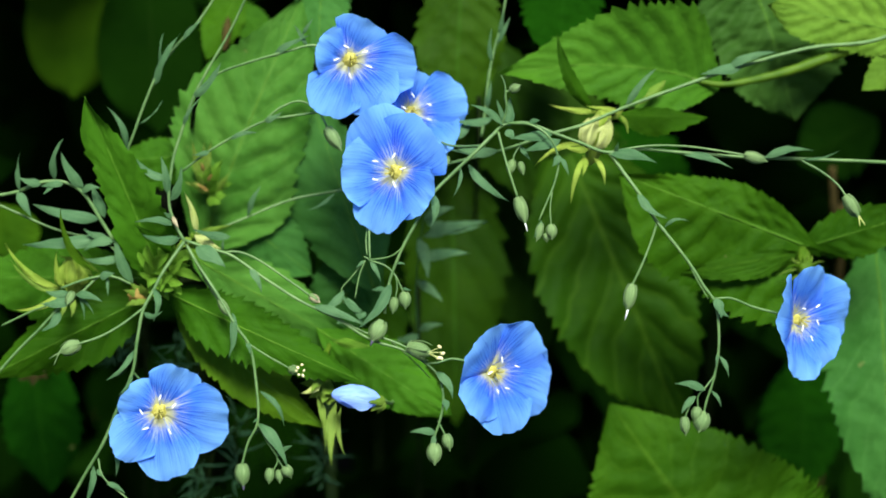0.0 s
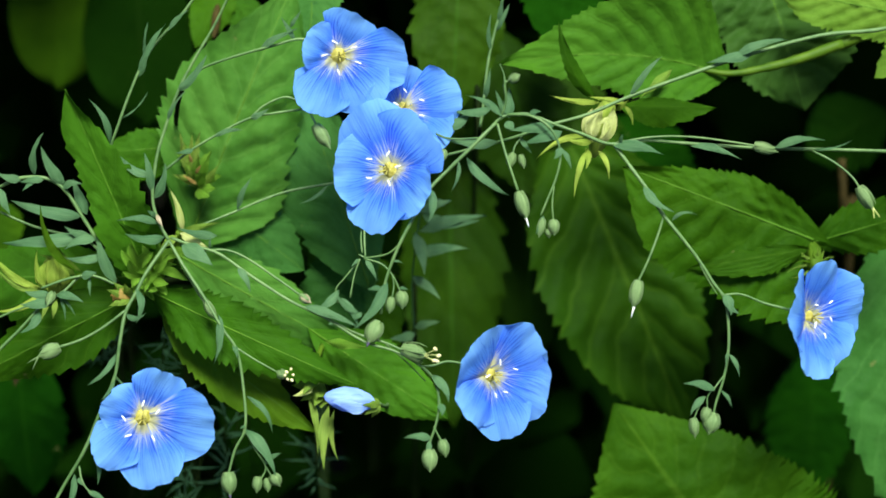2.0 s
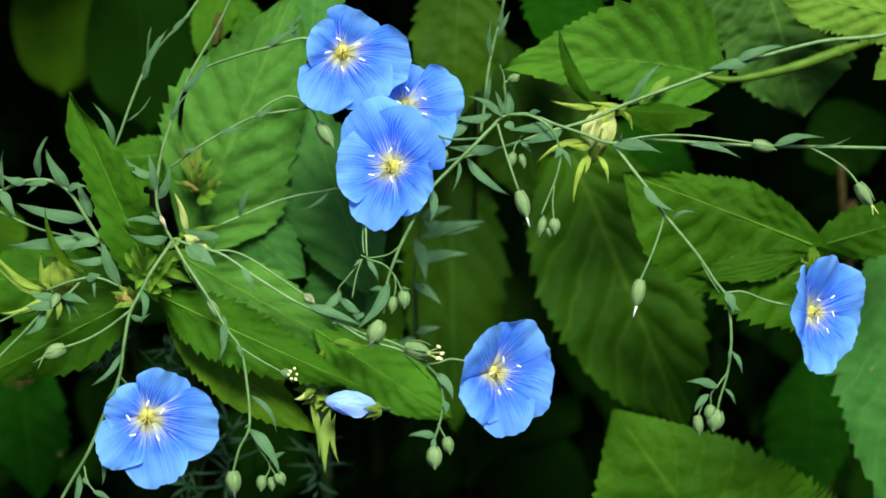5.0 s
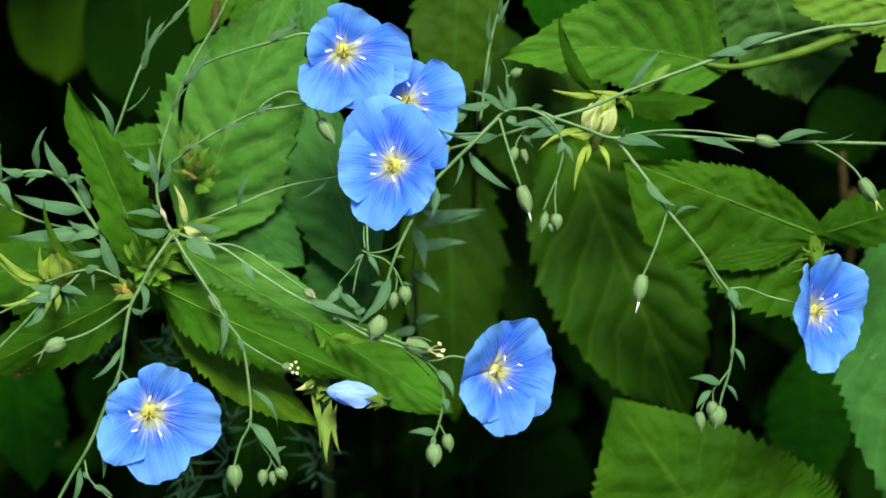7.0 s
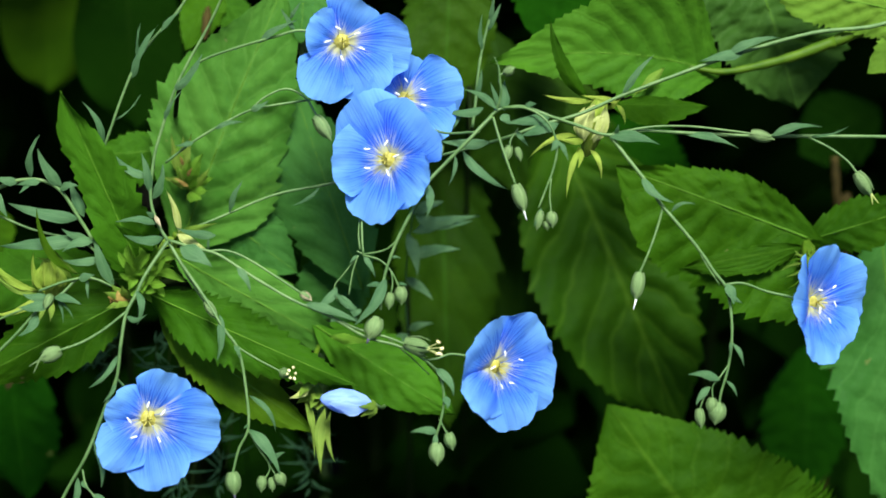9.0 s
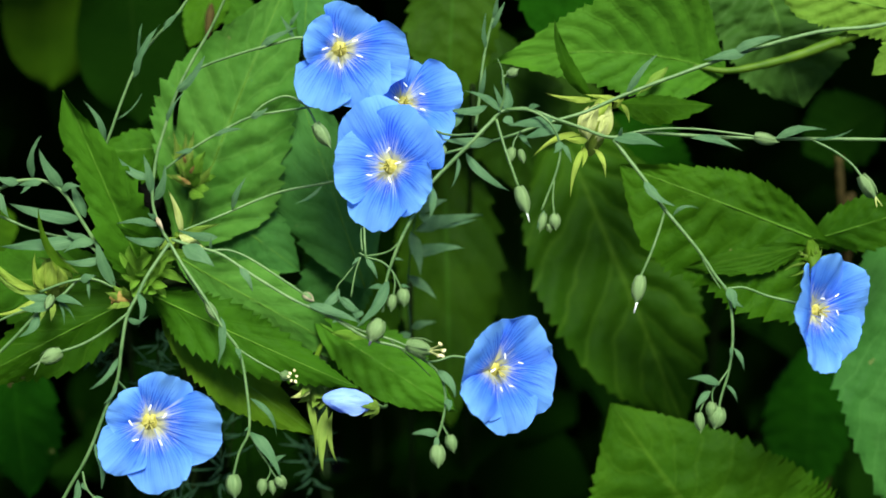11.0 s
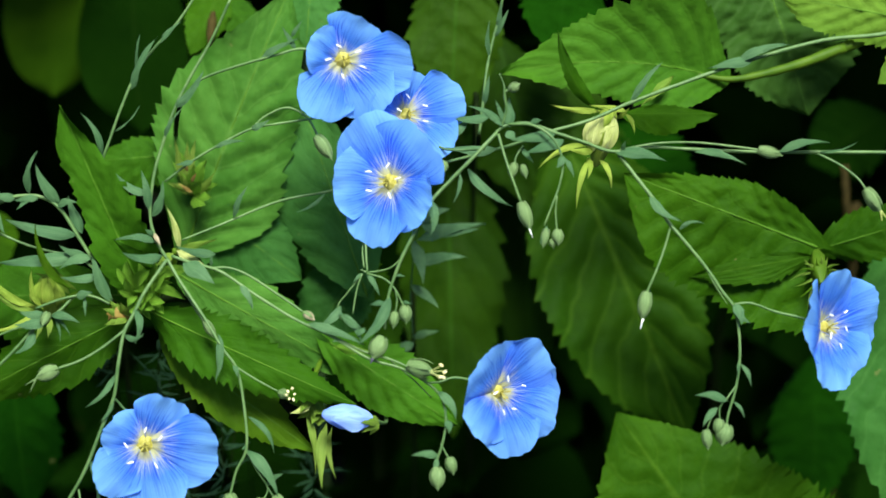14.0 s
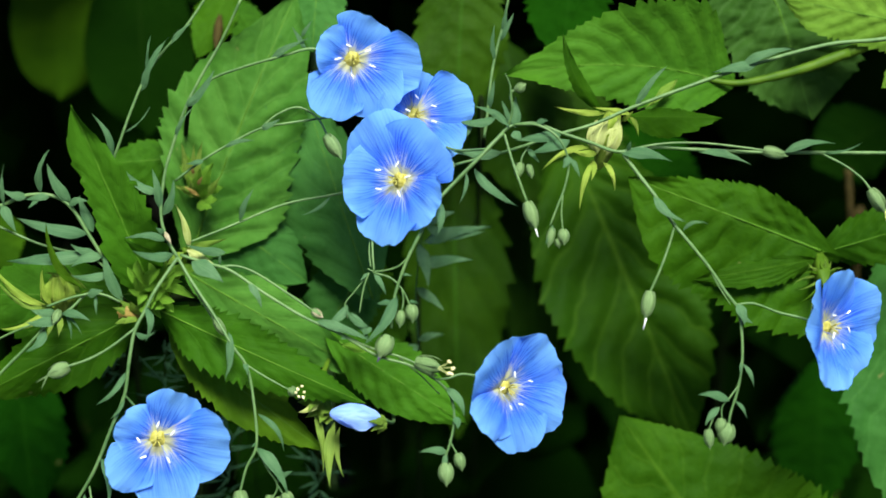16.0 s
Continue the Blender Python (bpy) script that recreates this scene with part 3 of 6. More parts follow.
# the plant high behind with the long leaf and the cream bud
high = thing("leafy_plant", (7.78, 4.87, -2.5), "plant with a long quilted green leaf and a cream bud", "plant", BROAD)
big_leaf(high, (7.55, 4.78, -2.2), (1.44, 4.96, -1.4), (0.15, 1.04, 1.13, 0.83, 0.53, 0.00), (0.30, 1.78, 1.69, 1.25, 0.59, 0.00), material=QUILT, teeth=24, tooth=0.06, arch=0.06, fold=-0.05, valley=0.2, bend=-0.06, relief=0.10, veins=9, cols=12)
big_leaf(high, (8.42, 8.65, -3.6), (9.89, 3.95, -3.6), (0.93, 1.85, 2.16, 2.08, 1.73, 0.00), (0.93, 1.70, 1.70, 1.54, 1.20, 0.00), material=DUSTY, teeth=20, tooth=0.06, arch=0.05, fold=0.12, relief=0.14, veins=9, cols=12)
part("petiole", tube([(6.57, 4.96, -1.95), (7.53, 4.79, -1.9), (8.44, 4.93, -1.95), (9.49, 5.21, -2), (10.54, 5.60, -2.05)], 0.06, 0.16), STALK, high, "thick yellow-green leaf stalk")
part("stalk", tube([(10.45, 5.56, -2.045), (11.30, 5.91, -2.1), (12.58, 6.48, -2.4), (15.31, 6.55, -4), (17.20, 5.20, -6)] + [down_to_soil((17.44, 3.98, -7))], 0.158, 0.22), STALK, high)
big_leaf(high, (4.56, 3.87, -1), (7.01, 3.78, -0.6), 0.22, 0.55, material=OLIVE, relief=0.0, teeth=9, tooth=0.09, arch=0.06, fold=0.2, full=0.55, peak=0.4)
big_leaf(high, (3.93, 3.94, -0.5), (2.93, 5.95, -0.2), 0.2, 0.2, material=OLIVE, rib=0, relief=0.05, teeth=8, tooth=0.08, arch=0.1, bend=0.1, fold=0.4, full=0.6, peak=0.35, cols=3)
big_leaf(high, (5.95, 4.82, -1.2), (5.06, 4.03, -0.8), 0.13, material=SEPAL, teeth=3, arch=0.08, cols=3)
# cream bud with long sepals
part("bud", lathe((3.88, 2.52, -0.9), (4.23, 3.93, -0.3), [(0, 0.05), (0.1, 0.15), (0.28, 0.25), (0.5, 0.28), (0.72, 0.27), (0.9, 0.22), (1.0, 0.15)], 24, 0.05), BLANCHED, high, "pale yellow-green folded bud")
for a, b, w, e in (((3.80, 2.86, -0.3), (4.04, 3.80, 0.02), 0.2, 0.1), ((4.02, 2.82, -0.3), (4.30, 3.74, -0.02), 0.17, -0.08), ((3.70, 2.95, -0.5), (3.80, 3.74, -0.25), 0.13, 0.1)):
    part("petal", blade(a, b, w, arch=0.1, bend=e, fold=0.4, full=0.4, peak=0.45, rows=12, cols=3, relief=0), CREAM, high)
for a, b, w, e in (((3.73, 2.92, 0.12), (3.98, 3.65, 0.2), 0.04, 0.1), ((3.90, 2.86, 0.16), (4.18, 3.57, 0.25), 0.045, -0.08), ((3.92, 3.26, 0.2), (4.38, 3.46, 0.2), 0.05, 0.15), ((4.02, 2.92, 0.1), (4.33, 3.35, 0.15), 0.035, 0.1)):
    part("petal", blade(a, b, w, arch=0.08, bend=e, fold=0.3, rows=10, cols=2, relief=0), CREAM, high, "cream petal edge")
for a, b, w, e in (((3.70, 3.02, -0.5), (2.34, 2.41, 0.1), 0.08, -0.12), ((3.73, 2.76, -0.5), (3.31, 1.41, 0), 0.08, -0.06), ((3.93, 2.69, -0.5), (4.20, 1.90, 0), 0.07, 0.1),
                   ((3.83, 2.90, -0.4), (3.08, 2.92, 0.1), 0.09, 0.05), ((4.08, 3.92, -0.6), (2.70, 4.06, -0.2), 0.08, 0.05), ((4.72, 3.89, -0.6), (3.67, 4.03, -0.2), 0.08, 0.0), ((4.63, 3.84, -0.6), (4.84, 3.30, -0.4), 0.06, 0.1),
                   ((3.65, 2.76, -0.6), (3.62, 2.17, -0.2), 0.08, 0.1), ((4.44, 3.70, -0.7), (4.73, 3.96, -0.4), 0.07, 0.0)):
    part("sepal", blade(a, b, w, arch=0.1, bend=e, fold=0.3, rows=10, cols=2, relief=0), BLANCHED, high)

# bright leaf overhead
corner = thing("leafy_plant", (12.50, 6.15, -1), "plant with a bright pale green toothed leaf", "plant", BROAD)
big_leaf(corner, (12.79, 6.18, -1.8), (8.76, 6.98, -1.7), (0.45, 0.77, 0.80, 0.80, 0.68, 0.00), (0.45, 0.89, 1.04, 0.89, 0.59, 0.00), material=BRIGHT, teeth=20, tooth=0.08, arch=0.01, fold=0.08, relief=0.13, cols=12)
big_leaf(corner, (12.77, 5.83, -2), (11.28, 4.62, -1.5), 0.5, 0.5, material=BRIGHT, teeth=9, arch=0.04, fold=0.15, full=0.5, peak=0.45)
part("stalk", tube([(13.43, 5.65, -1.7), (14.57, 4.28, -3), (16.29, 0.34, -6)] + [down_to_soil((16.29, 0.34, -6))], 0.12, 0.22), STALK, corner)

# the plant at the side with the large ribbed leaf
ribbed = thing("leafy_plant", (9.71, 0.16, -2), "plant with a large ribbed toothed leaf and a hairy green bud", "plant", BROAD)
stalk(ribbed, (9.83, 0.24, -2.2), (0.01, 0.04), 0.2)
big_leaf(ribbed, (9.68, 0.41, -1.5), (4.67, 2.32, -1.3), (2.21, 2.50, 2.24, 2.14, 1.55, 0.00), (0.09, 0.74, 0.97, 0.74, 0.40, 0.00), material=OLIVE, rib=0.0004, teeth=22, tooth=0.05, arch=0.02, fold=0.06, relief=0.09, veins=8, lobe=0.5, cols=12)
big_leaf(ribbed, (9.52, 0.19, -1.3), (6.37, -0.37, -1.55), 0.5, 0.28, material=GRASSY, rib=0, teeth=11, tooth=0.1, arch=0.05, roll=6, fold=0.1, full=0.5, peak=0.4, relief=0.1, veins=2.5, slant=4.5, cols=14)

big_leaf(ribbed, (9.56, 0.28, -2), (12.85, 1.31, -1.2), 0.72, 0.72, material=OLIVE, teeth=13, tooth=0.09, arch=0.06, fold=0.2, full=0.55, peak=0.5, relief=0.12)
part("bud", lathe((9.67, 0.31, -1.6), (9.63, -0.54, -0.7), [(0, 0.08), (0.3, 0.2), (0.7, 0.2), (1, 0.06)], 12, 0.3), STALK, ribbed, "hairy green bud")
for k in range(22):
    a = 2.4 * k
    r = 0.35 + 0.3 * ((k * 7) % 5) / 5
    o = Vector((math.cos(a), math.sin(a) - 0.35, 0.5 - 0.3 * (k % 3))) * r
    c = Vector((9.69, -0.22, -1.1))
    part("sepal", blade(c + o * 0.2, c + o * 1.35, 0.035, arch=0.12, bend=0.1 * (-1) ** k, rows=8, cols=2, relief=0), SEPAL if k % 3 else YOUNG, ribbed)

hanging = thing("leafy_plant", (4.60, 2.19, -4), "plant with a large dark hanging leaf", "plant", BROAD)
stalk(hanging, (4.61, 3.19, -7.6), (0.0, 0.05), 0.18)
big_leaf(hanging, (3.76, 3.18, -7.4), (7.11, -5.02, -7), (1.00, 1.82, 1.82, 1.86, 1.23, 0.00), (1.00, 2.16, 2.57, 2.32, 1.61, 0.00), material=MOSS, teeth=20, tooth=0.05, arch=0.05, fold=-0.05, valley=0.25, relief=0.14, cols=12, roll=-5)

big_leaf(hanging, (3.74, 6.07, -9.5), (3.79, 0.02, -9), 1.9, 1.9, material=BACK_SHADE, teeth=14, arch=0.05, fold=0.15, full=0.5, peak=0.5)

low_right = thing("leafy_plant", (8.49, -9.47, -4), "plant with a broad flat green leaf, coarsely toothed", "plant", BROAD)
big_leaf(low_right, (9.08, -10.13, -4), (4.64, -4.04, -3.6), (1.56, 4.36, 4.24, 3.30, 1.71, 0.00), (1.56, 3.36, 3.15, 2.40, 1.28, 0.00), material=GRASSY, rib=0, teeth=36, tooth=0.035, arch=0.03, fold=0.06, relief=0.06, veins=9, cols=12)
stalk(low_right, (8.73, -11.81, -4), (0.0, 0.02), 0.2)

right_edge = thing("leafy_plant", (12.38, 0.33, -4), "plant with a tall green leaf with an uneven toothed edge", "plant", BROAD)
big_leaf(right_edge, (12.23, 0.64, -4), (12.57, -7.74, -3.4), 1.7, 1.75, material=DULL, teeth=20, tooth=0.09, arch=0.04, fold=0.1, full=0.55, peak=0.42, relief=0.13)
stalk(right_edge, (12.35, 0.64, -4.2), (0.05, 0.04), 0.2)

dim_back = thing("leafy_plant", (2.69, 2.60, -13), "plant with dim narrow leaves, shade put into their colour", "plant", BROAD)
big_leaf(dim_back, (2.37, 4.72, -12), (2.91, -3.96, -12), 1.3, 1.3, material=BACK_SHADE, teeth=12, arch=0.05, fold=0.15, full=0.5, peak=0.5)
big_leaf(dim_back, (1.62, 6.75, -8), (2.96, 1.53, -8), 1.6, 1.7, material=BACK_SHADE, teeth=12, arch=0.05, fold=0.15, full=0.5, peak=0.5)
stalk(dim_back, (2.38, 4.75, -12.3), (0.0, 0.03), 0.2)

mid_back = thing("leafy_plant", (0.51, 1.83, -7), "plant with a broad leaf far back, darkened in colour for shade", "plant", BROAD)
big_leaf(mid_back, (0.15, 4.6, -9.7), (0.35, -5.21, -9), 1.65, 1.6, material=BACK_SHADE, teeth=14, arch=0.05, fold=0.15, full=0.5, peak=0.5)
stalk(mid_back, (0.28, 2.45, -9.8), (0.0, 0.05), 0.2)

top_back = thing("leafy_plant", (0.26, 8.11, -6), "plant with upright leaves behind the flowers, darkened in colour for shade", "plant", BROAD)
big_leaf(top_back, (0.49, 8.90, -5), (0.25, 3.81, -4.8), 1.35, 1.3, material=BACK_SHADE, teeth=12, arch=0.05, fold=0.15, full=0.5, peak=0.5)
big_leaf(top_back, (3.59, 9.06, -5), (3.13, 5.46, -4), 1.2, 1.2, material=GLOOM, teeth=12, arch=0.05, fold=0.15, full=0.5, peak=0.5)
stalk(top_back, (0.78, 9.15, -8.3), (0.0, 0.06), 0.2)

top_left = thing("leafy_plant", (-10.67, 8.77, -8), "plant with large smooth dark leaves, one coloured near black for shade", "plant", BROAD)
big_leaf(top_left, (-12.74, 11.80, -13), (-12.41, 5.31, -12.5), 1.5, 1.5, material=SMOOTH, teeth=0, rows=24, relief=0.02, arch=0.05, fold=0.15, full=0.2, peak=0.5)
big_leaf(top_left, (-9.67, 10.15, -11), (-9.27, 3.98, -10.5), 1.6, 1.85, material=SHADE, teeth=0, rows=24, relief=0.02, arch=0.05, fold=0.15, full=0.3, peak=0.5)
stalk(top_left, (-10.97, 10.22, -9.5), (0.0, 0.05), 0.25)

top_shoot = thing("leafy_plant", (-6.41, 7.48, -5), "plant with yellow-green leaves round a rusty shoot tip", "plant", BROAD)
big_leaf(top_shoot, (-5.96, 7.98, -5.2), (-6.91, 5.72, -4.6), 0.55, 0.7, material=OLIVE, teeth=9, arch=0.05, fold=0.2, full=0.5, peak=0.45)
big_leaf(top_shoot, (-6.20, 7.66, -5.2), (-4.96, 5.86, -4.8), 0.5, 0.5, material=LEAF, teeth=9, arch=0.05, fold=0.2, full=0.5, peak=0.45)
part("bud", lathe((-6.31, 6.97, -4.8), (-6.37, 6.01, -4.4), [(0, 0.05), (0.3, 0.12), (0.7, 0.11), (1, 0.04)], 10, 0.15), BROWN, top_shoot, "rusty shoot tip")
stalk(top_shoot, (-6.13, 7.52, -5.3), (0.0, 0.05), 0.15)

top_mid = thing("leafy_plant", (-3.41, 7.48, -3), "plant with a grey-green leaf above the flowers", "plant", BROAD)
big_leaf(top_mid, (-3.43, 8.28, -3.2), (-3.57, 5.67, -2.6), 0.8, 0.75, material=DULL, teeth=10, arch=0.05, fold=0.15, full=0.45, peak=0.45)
stalk(top_mid, (-3.44, 8.23, -3.4), (0.0, 0.08), 0.15)

low_dark = thing("leafy_plant", (11.04, -2.67, -8), "plant with leaves whose deep shade is put into their colour", "plant", BROAD)
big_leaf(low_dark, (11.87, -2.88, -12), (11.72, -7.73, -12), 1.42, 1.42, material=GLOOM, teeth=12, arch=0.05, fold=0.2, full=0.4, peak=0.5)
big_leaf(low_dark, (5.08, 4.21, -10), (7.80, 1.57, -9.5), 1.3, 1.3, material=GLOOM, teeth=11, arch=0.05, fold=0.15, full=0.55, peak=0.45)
big_leaf(low_dark, (14.72, 4.89, -14), (11.80, 3.24, -13), 1.35, 1.35, material=SHADE, teeth=10, arch=0.05, fold=0.2, full=0.5, peak=0.5)
part("stem", tube([(12.10, 2.93, -9), (12.14, 1.90, -9), (12.32, 0.71, -9.5), (12.73, -0.52, -11)] + [down_to_soil((14.32, -1.58, -18))], 0.12, 0.16), BROWN, low_dark, "reddish upright stem")
stalk(low_dark, (11.20, -2.00, -8), (0.0, 0.03), 0.2)

left_dark = thing("leafy_plant", (-12.52, -3.35, -8), "plant with low dark leaves, one with shade put into its colour", "plant", BROAD)
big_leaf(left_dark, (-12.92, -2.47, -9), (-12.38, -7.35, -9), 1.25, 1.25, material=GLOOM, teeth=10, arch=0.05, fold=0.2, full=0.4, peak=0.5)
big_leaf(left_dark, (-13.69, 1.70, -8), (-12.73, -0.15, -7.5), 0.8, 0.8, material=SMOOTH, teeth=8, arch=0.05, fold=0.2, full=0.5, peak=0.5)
for a, b in (((-12.17, -3.35, -6), (-12.61, -3.60, -5.8)), ((-12.17, -3.35, -6), (-11.71, -3.53, -5.8)), ((-12.17, -3.35, -6), (-12.17, -3.78, -5.7)), ((-12.17, -3.35, -6), (-11.91, -3.11, -5.7))):
    part("petal", blade(a, b, 0.14, arch=0.1, rows=8, cols=2, relief=0), BROWN, left_dark, "withered brown petal")
stalk(left_dark, (-12.38, -2.98, -7.4), (0.0, 0.03), 0.2)

# ---- thicket: leaves past counting, deep behind, and unseen ones added over the bed ----
rng = random.Random(7)


def foliage(name, count, boxes, size, hang, label):
    """A mass of leaves in a box of the bed's centimetres."""
    made = []
    for k in range(count):
        (x0, x1), (y0, y1), (z0, z1) = boxes[k % len(boxes)]
        p = Vector((rng.uniform(x0, x1), rng.uniform(y0, y1), rng.uniform(z0, z1)))
        if (BED @ (p * CM)).z < 0.03:
            continue
        q = p + Vector((rng.uniform(-1, 1), rng.uniform(*hang), rng.uniform(-0.6, 0.8))).normalized() * rng.uniform(*size)
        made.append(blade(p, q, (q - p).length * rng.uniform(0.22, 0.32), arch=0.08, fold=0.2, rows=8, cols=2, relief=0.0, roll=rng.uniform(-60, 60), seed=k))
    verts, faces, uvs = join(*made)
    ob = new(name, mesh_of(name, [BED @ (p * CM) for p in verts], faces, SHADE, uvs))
    return tagged(ob, label, "foliage", kind="stuff")


foliage("thicket", 3000, (((-30, 30), (-28, 26), (-44, -19)), ((-60, 60), (-30, 20), (-62, -24))), (4, 7.5), (-1.0, 0.3), "dense foliage behind the flowers, coloured near black for shade")
# out of view, added only to keep the sun off the leaves behind
foliage("overhanging_foliage", 900, (((-22, 22), (9.6, 22), (-28, -3.5)), ((-24, 24), (10.5, 22), (-30, -6))), (3.5, 5.5), (-0.12, 0.4), "unseen leafy growth added over the bed to shade the back")

# ---- flax ----
FLAX = "flax stems"

# stem from above to a fork, with the lowest flower
left_flax = thing("flax_plant", (-6.75, 0.37, 0.6), "thin grey-green flax stem, forked, with an open blue flower and buds", "flower", FLAX)
stem(left_flax, [(-5.08, 6.72, 1), (-5.56, 5.77, 0.8), (-6.09, 4.85, 0.8), (-6.48, 4.08, 0.8), (-6.81, 3.18, 0.7), (-7.03, 2.40, 0.7), (-7.12, 1.42, 0.7), (-6.95, 0.79, 0.7), (-6.71, 0.37, 0.7)], 0.05, 0.065)
stem(left_flax, [(-6.71, 0.37, 0.7), (-7.22, -0.41, 0.9), (-7.49, -0.96, 1), (-7.72, -1.45, 1.1), (-7.84, -2.21, 1.2), (-7.95, -2.98, 1.2), (-8.26, -3.74, 1.2), (-8.70, -4.79, 1.1), (-9.20, -5.64, 1), (-9.62, -6.41, 1)], 0.07, 0.06, "branch")
stem(left_flax, [(-7.69, -1.35, 1.1), (-8.26, -1.79, 1.2), (-8.79, -2.09, 1.3), (-9.36, -2.28, 1.4)], 0.05, 0.045, "branch")
stem(left_flax, [(-6.71, 0.37, 0.7), (-6.37, -0.20, 0.8), (-5.80, -1.04, 0.9), (-5.34, -1.80, 1), (-4.97, -2.36, 1), (-4.80, -3.34, 1), (-4.76, -4.25, 1), (-5.01, -4.80, 1), (-5.17, -5.41, 1)], 0.065, 0.045, "branch")
stem(left_flax, [(-6.55, 0.08, 0.7), (-6.17, -0.62, 0.7), (-5.79, -1.22, 0.7), (-5.50, -1.53, 0.8)], 0.04, 0.04, "branch")
stem(left_flax, [(-5.08, -2.22, 1), (-4.53, -2.57, 1), (-3.89, -2.91, 1.1)], 0.04, 0.03, "branch")
stem(left_flax, [(-4.76, -4.32, 1), (-4.49, -4.79, 1.1), (-4.24, -5.21, 1.1), (-4.38, -5.56, 1.1)], 0.04, 0.03, "branch")
stem(left_flax, [(-4.26, -5.17, 1.1), (-4.02, -5.52, 1.2)], 0.03, 0.03, "branch")
stem(left_flax, [(-7.95, -2.98, 1.2), (-7.77, -3.23, 1), (-7.48, -3.63, 0.9), (-7.26, -4.04, 1)], 0.04, 0.05, "branch")
stem(left_flax, [(-8.86, -5.22, 1), (-8.70, -5.70, 1.1), (-8.05, -6.24, 1.2)], 0.04, 0.03, "branch")
bud(left_flax, (-9.27, -2.26, 1.4), (-9.78, -2.49, 1.6), 0.21, "seed_pod", open_tip=0.1)
for tip in ((-10.00, -2.63, 1.6), (-9.89, -2.81, 1.6)):
    part("withered_tip", tube([(-9.75, -2.49, 1.6), tip], 0.025, 0.01, 5, 4), BUD, left_flax)
bud(left_flax, (-5.17, -5.35, 1), (-5.11, -5.95, 1.1), 0.22, dark_tip=True)
bud(left_flax, (-4.43, -5.45, 1.1), (-4.45, -5.85, 1.2), 0.14)
bud(left_flax, (-4.06, -5.38, 1.2), (-3.87, -5.69, 1.2), 0.17)
bud(left_flax, (-4.21, -5.49, 1.1), (-4.17, -5.83, 1.2), 0.11)
bud(left_flax, (-5.78, -1.14, 0.8), (-5.49, -1.61, 0.9), 0.13)
bud(left_flax, (-3.92, -2.88, 1.1), (-3.72, -2.98, 1.3), 0.14, "seed_pod")
for k in range(6):
    a = 1.1 * k
    c = Vector((-3.74, -2.92, 1.4)) + Vector((0.07 + 0.1 * math.cos(a), 0.13 * math.sin(a), 0))
    part("anther", lathe(c, c + Vector((0.05, 0.07 * math.sin(a * 2), 0.03)), [(0, 0.015), (0.3, 0.035), (0.7, 0.035), (1, 0.01)], 7), STRAW, left_flax, "straw-coloured anther")
for base, tip, half, bend in (((-7.46, -0.82, 1), (-7.41, -1.68, 1.3), 0.13, 0.15), ((-7.69, -1.45, 1.1), (-7.14, -1.40, 1.4), 0.1, -0.2), ((-7.92, -2.42, 1.2), (-8.61, -3.20, 1.4), 0.11, 0.1),
                              ((-8.56, -4.51, 1.1), (-8.37, -5.66, 1.2), 0.13, 0.12), ((-7.95, -3.04, 1.2), (-8.30, -3.57, 1.3), 0.07, 0.1), ((-5.45, -1.46, 0.9), (-5.52, -2.66, 1.1), 0.15, 0.08),
                              ((-5.06, -2.22, 1), (-4.95, -2.52, 1.2), 0.09, 0.1), ((-4.72, -3.48, 1), (-4.07, -4.38, 1.1), 0.1, 0.15), ((-4.75, -4.29, 1), (-3.97, -5.42, 1.3), 0.2, 0.1),
                              ((-4.26, -5.14, 1.1), (-3.83, -4.84, 1.3), 0.12, 0.1), ((-4.75, -4.18, 1), (-4.88, -4.28, 1.1), 0.05, 0), ((-8.97, -5.41, 1), (-9.14, -6.40, 1.1), 0.13, 0.05),
                              ((-8.88, -5.50, 1), (-8.70, -5.70, 1.1), 0.1, 0.0), ((-8.63, -5.84, 1.1), (-8.12, -6.10, 1.2), 0.1, 0.1), ((-6.51, 4.08, 0.8), (-5.75, 4.97, 1), 0.16, -0.08),
                              ((-6.78, 3.32, 0.7), (-6.29, 4.07, 0.9), 0.08, 0.05), ((-7.09, 1.42, 0.7), (-6.78, 2.28, 0.9), 0.17, -0.1), ((-7.13, 1.98, 0.7), (-7.99, 2.52, 0.6), 0.16, 0.12),
                              ((-7.14, 1.56, 0.7), (-7.32, 2.57, 0.8), 0.15, -0.05), ((-6.95, 0.79, 0.7), (-7.95, 0.85, 1), 0.14, -0.1), ((-6.81, 0.46, 0.7), (-7.75, 0.54, 1.1), 0.18, 0.1),
                              ((-7.02, 0.97, 0.7), (-7.22, 1.11, 0.9), 0.1, 0.0), ((-5.57, 0.51, 0.2), (-6.54, 0.69, 0.6), 0.16, 0.05)):
    flax_leaf(left_flax, base, tip, half, bend)
part("withered_leaf", blade((-7.02, 1.02, 0.8), (-6.83, 0.69, 0.9), 0.06, arch=0.1, rows=8, cols=2, relief=0), HUSK, left_flax, "withered brown leaf")
low_flower = flower(left_flax, (-7.26, -4.04, 1), (0.14, -0.1, 1), 1.6, ((58, 0.82, 0.72, 0.45), (152, 0.65, 0.6, 0.6), (-138, 0.92, 0.66), (-79, 1.06, 0.8), (-9, 1.1, 0.92)), 0.4, 3,
                    "open blue flower with a yellow heart")
part("stalk", tube([(-5.08, 6.72, 1), (-4.49, 10.58, 0), (-4.27, 16.85, -6)] + [down_to_soil((-4.57, 18.75, -14))], 0.05, 0.1), FLAX_STEM, left_flax)

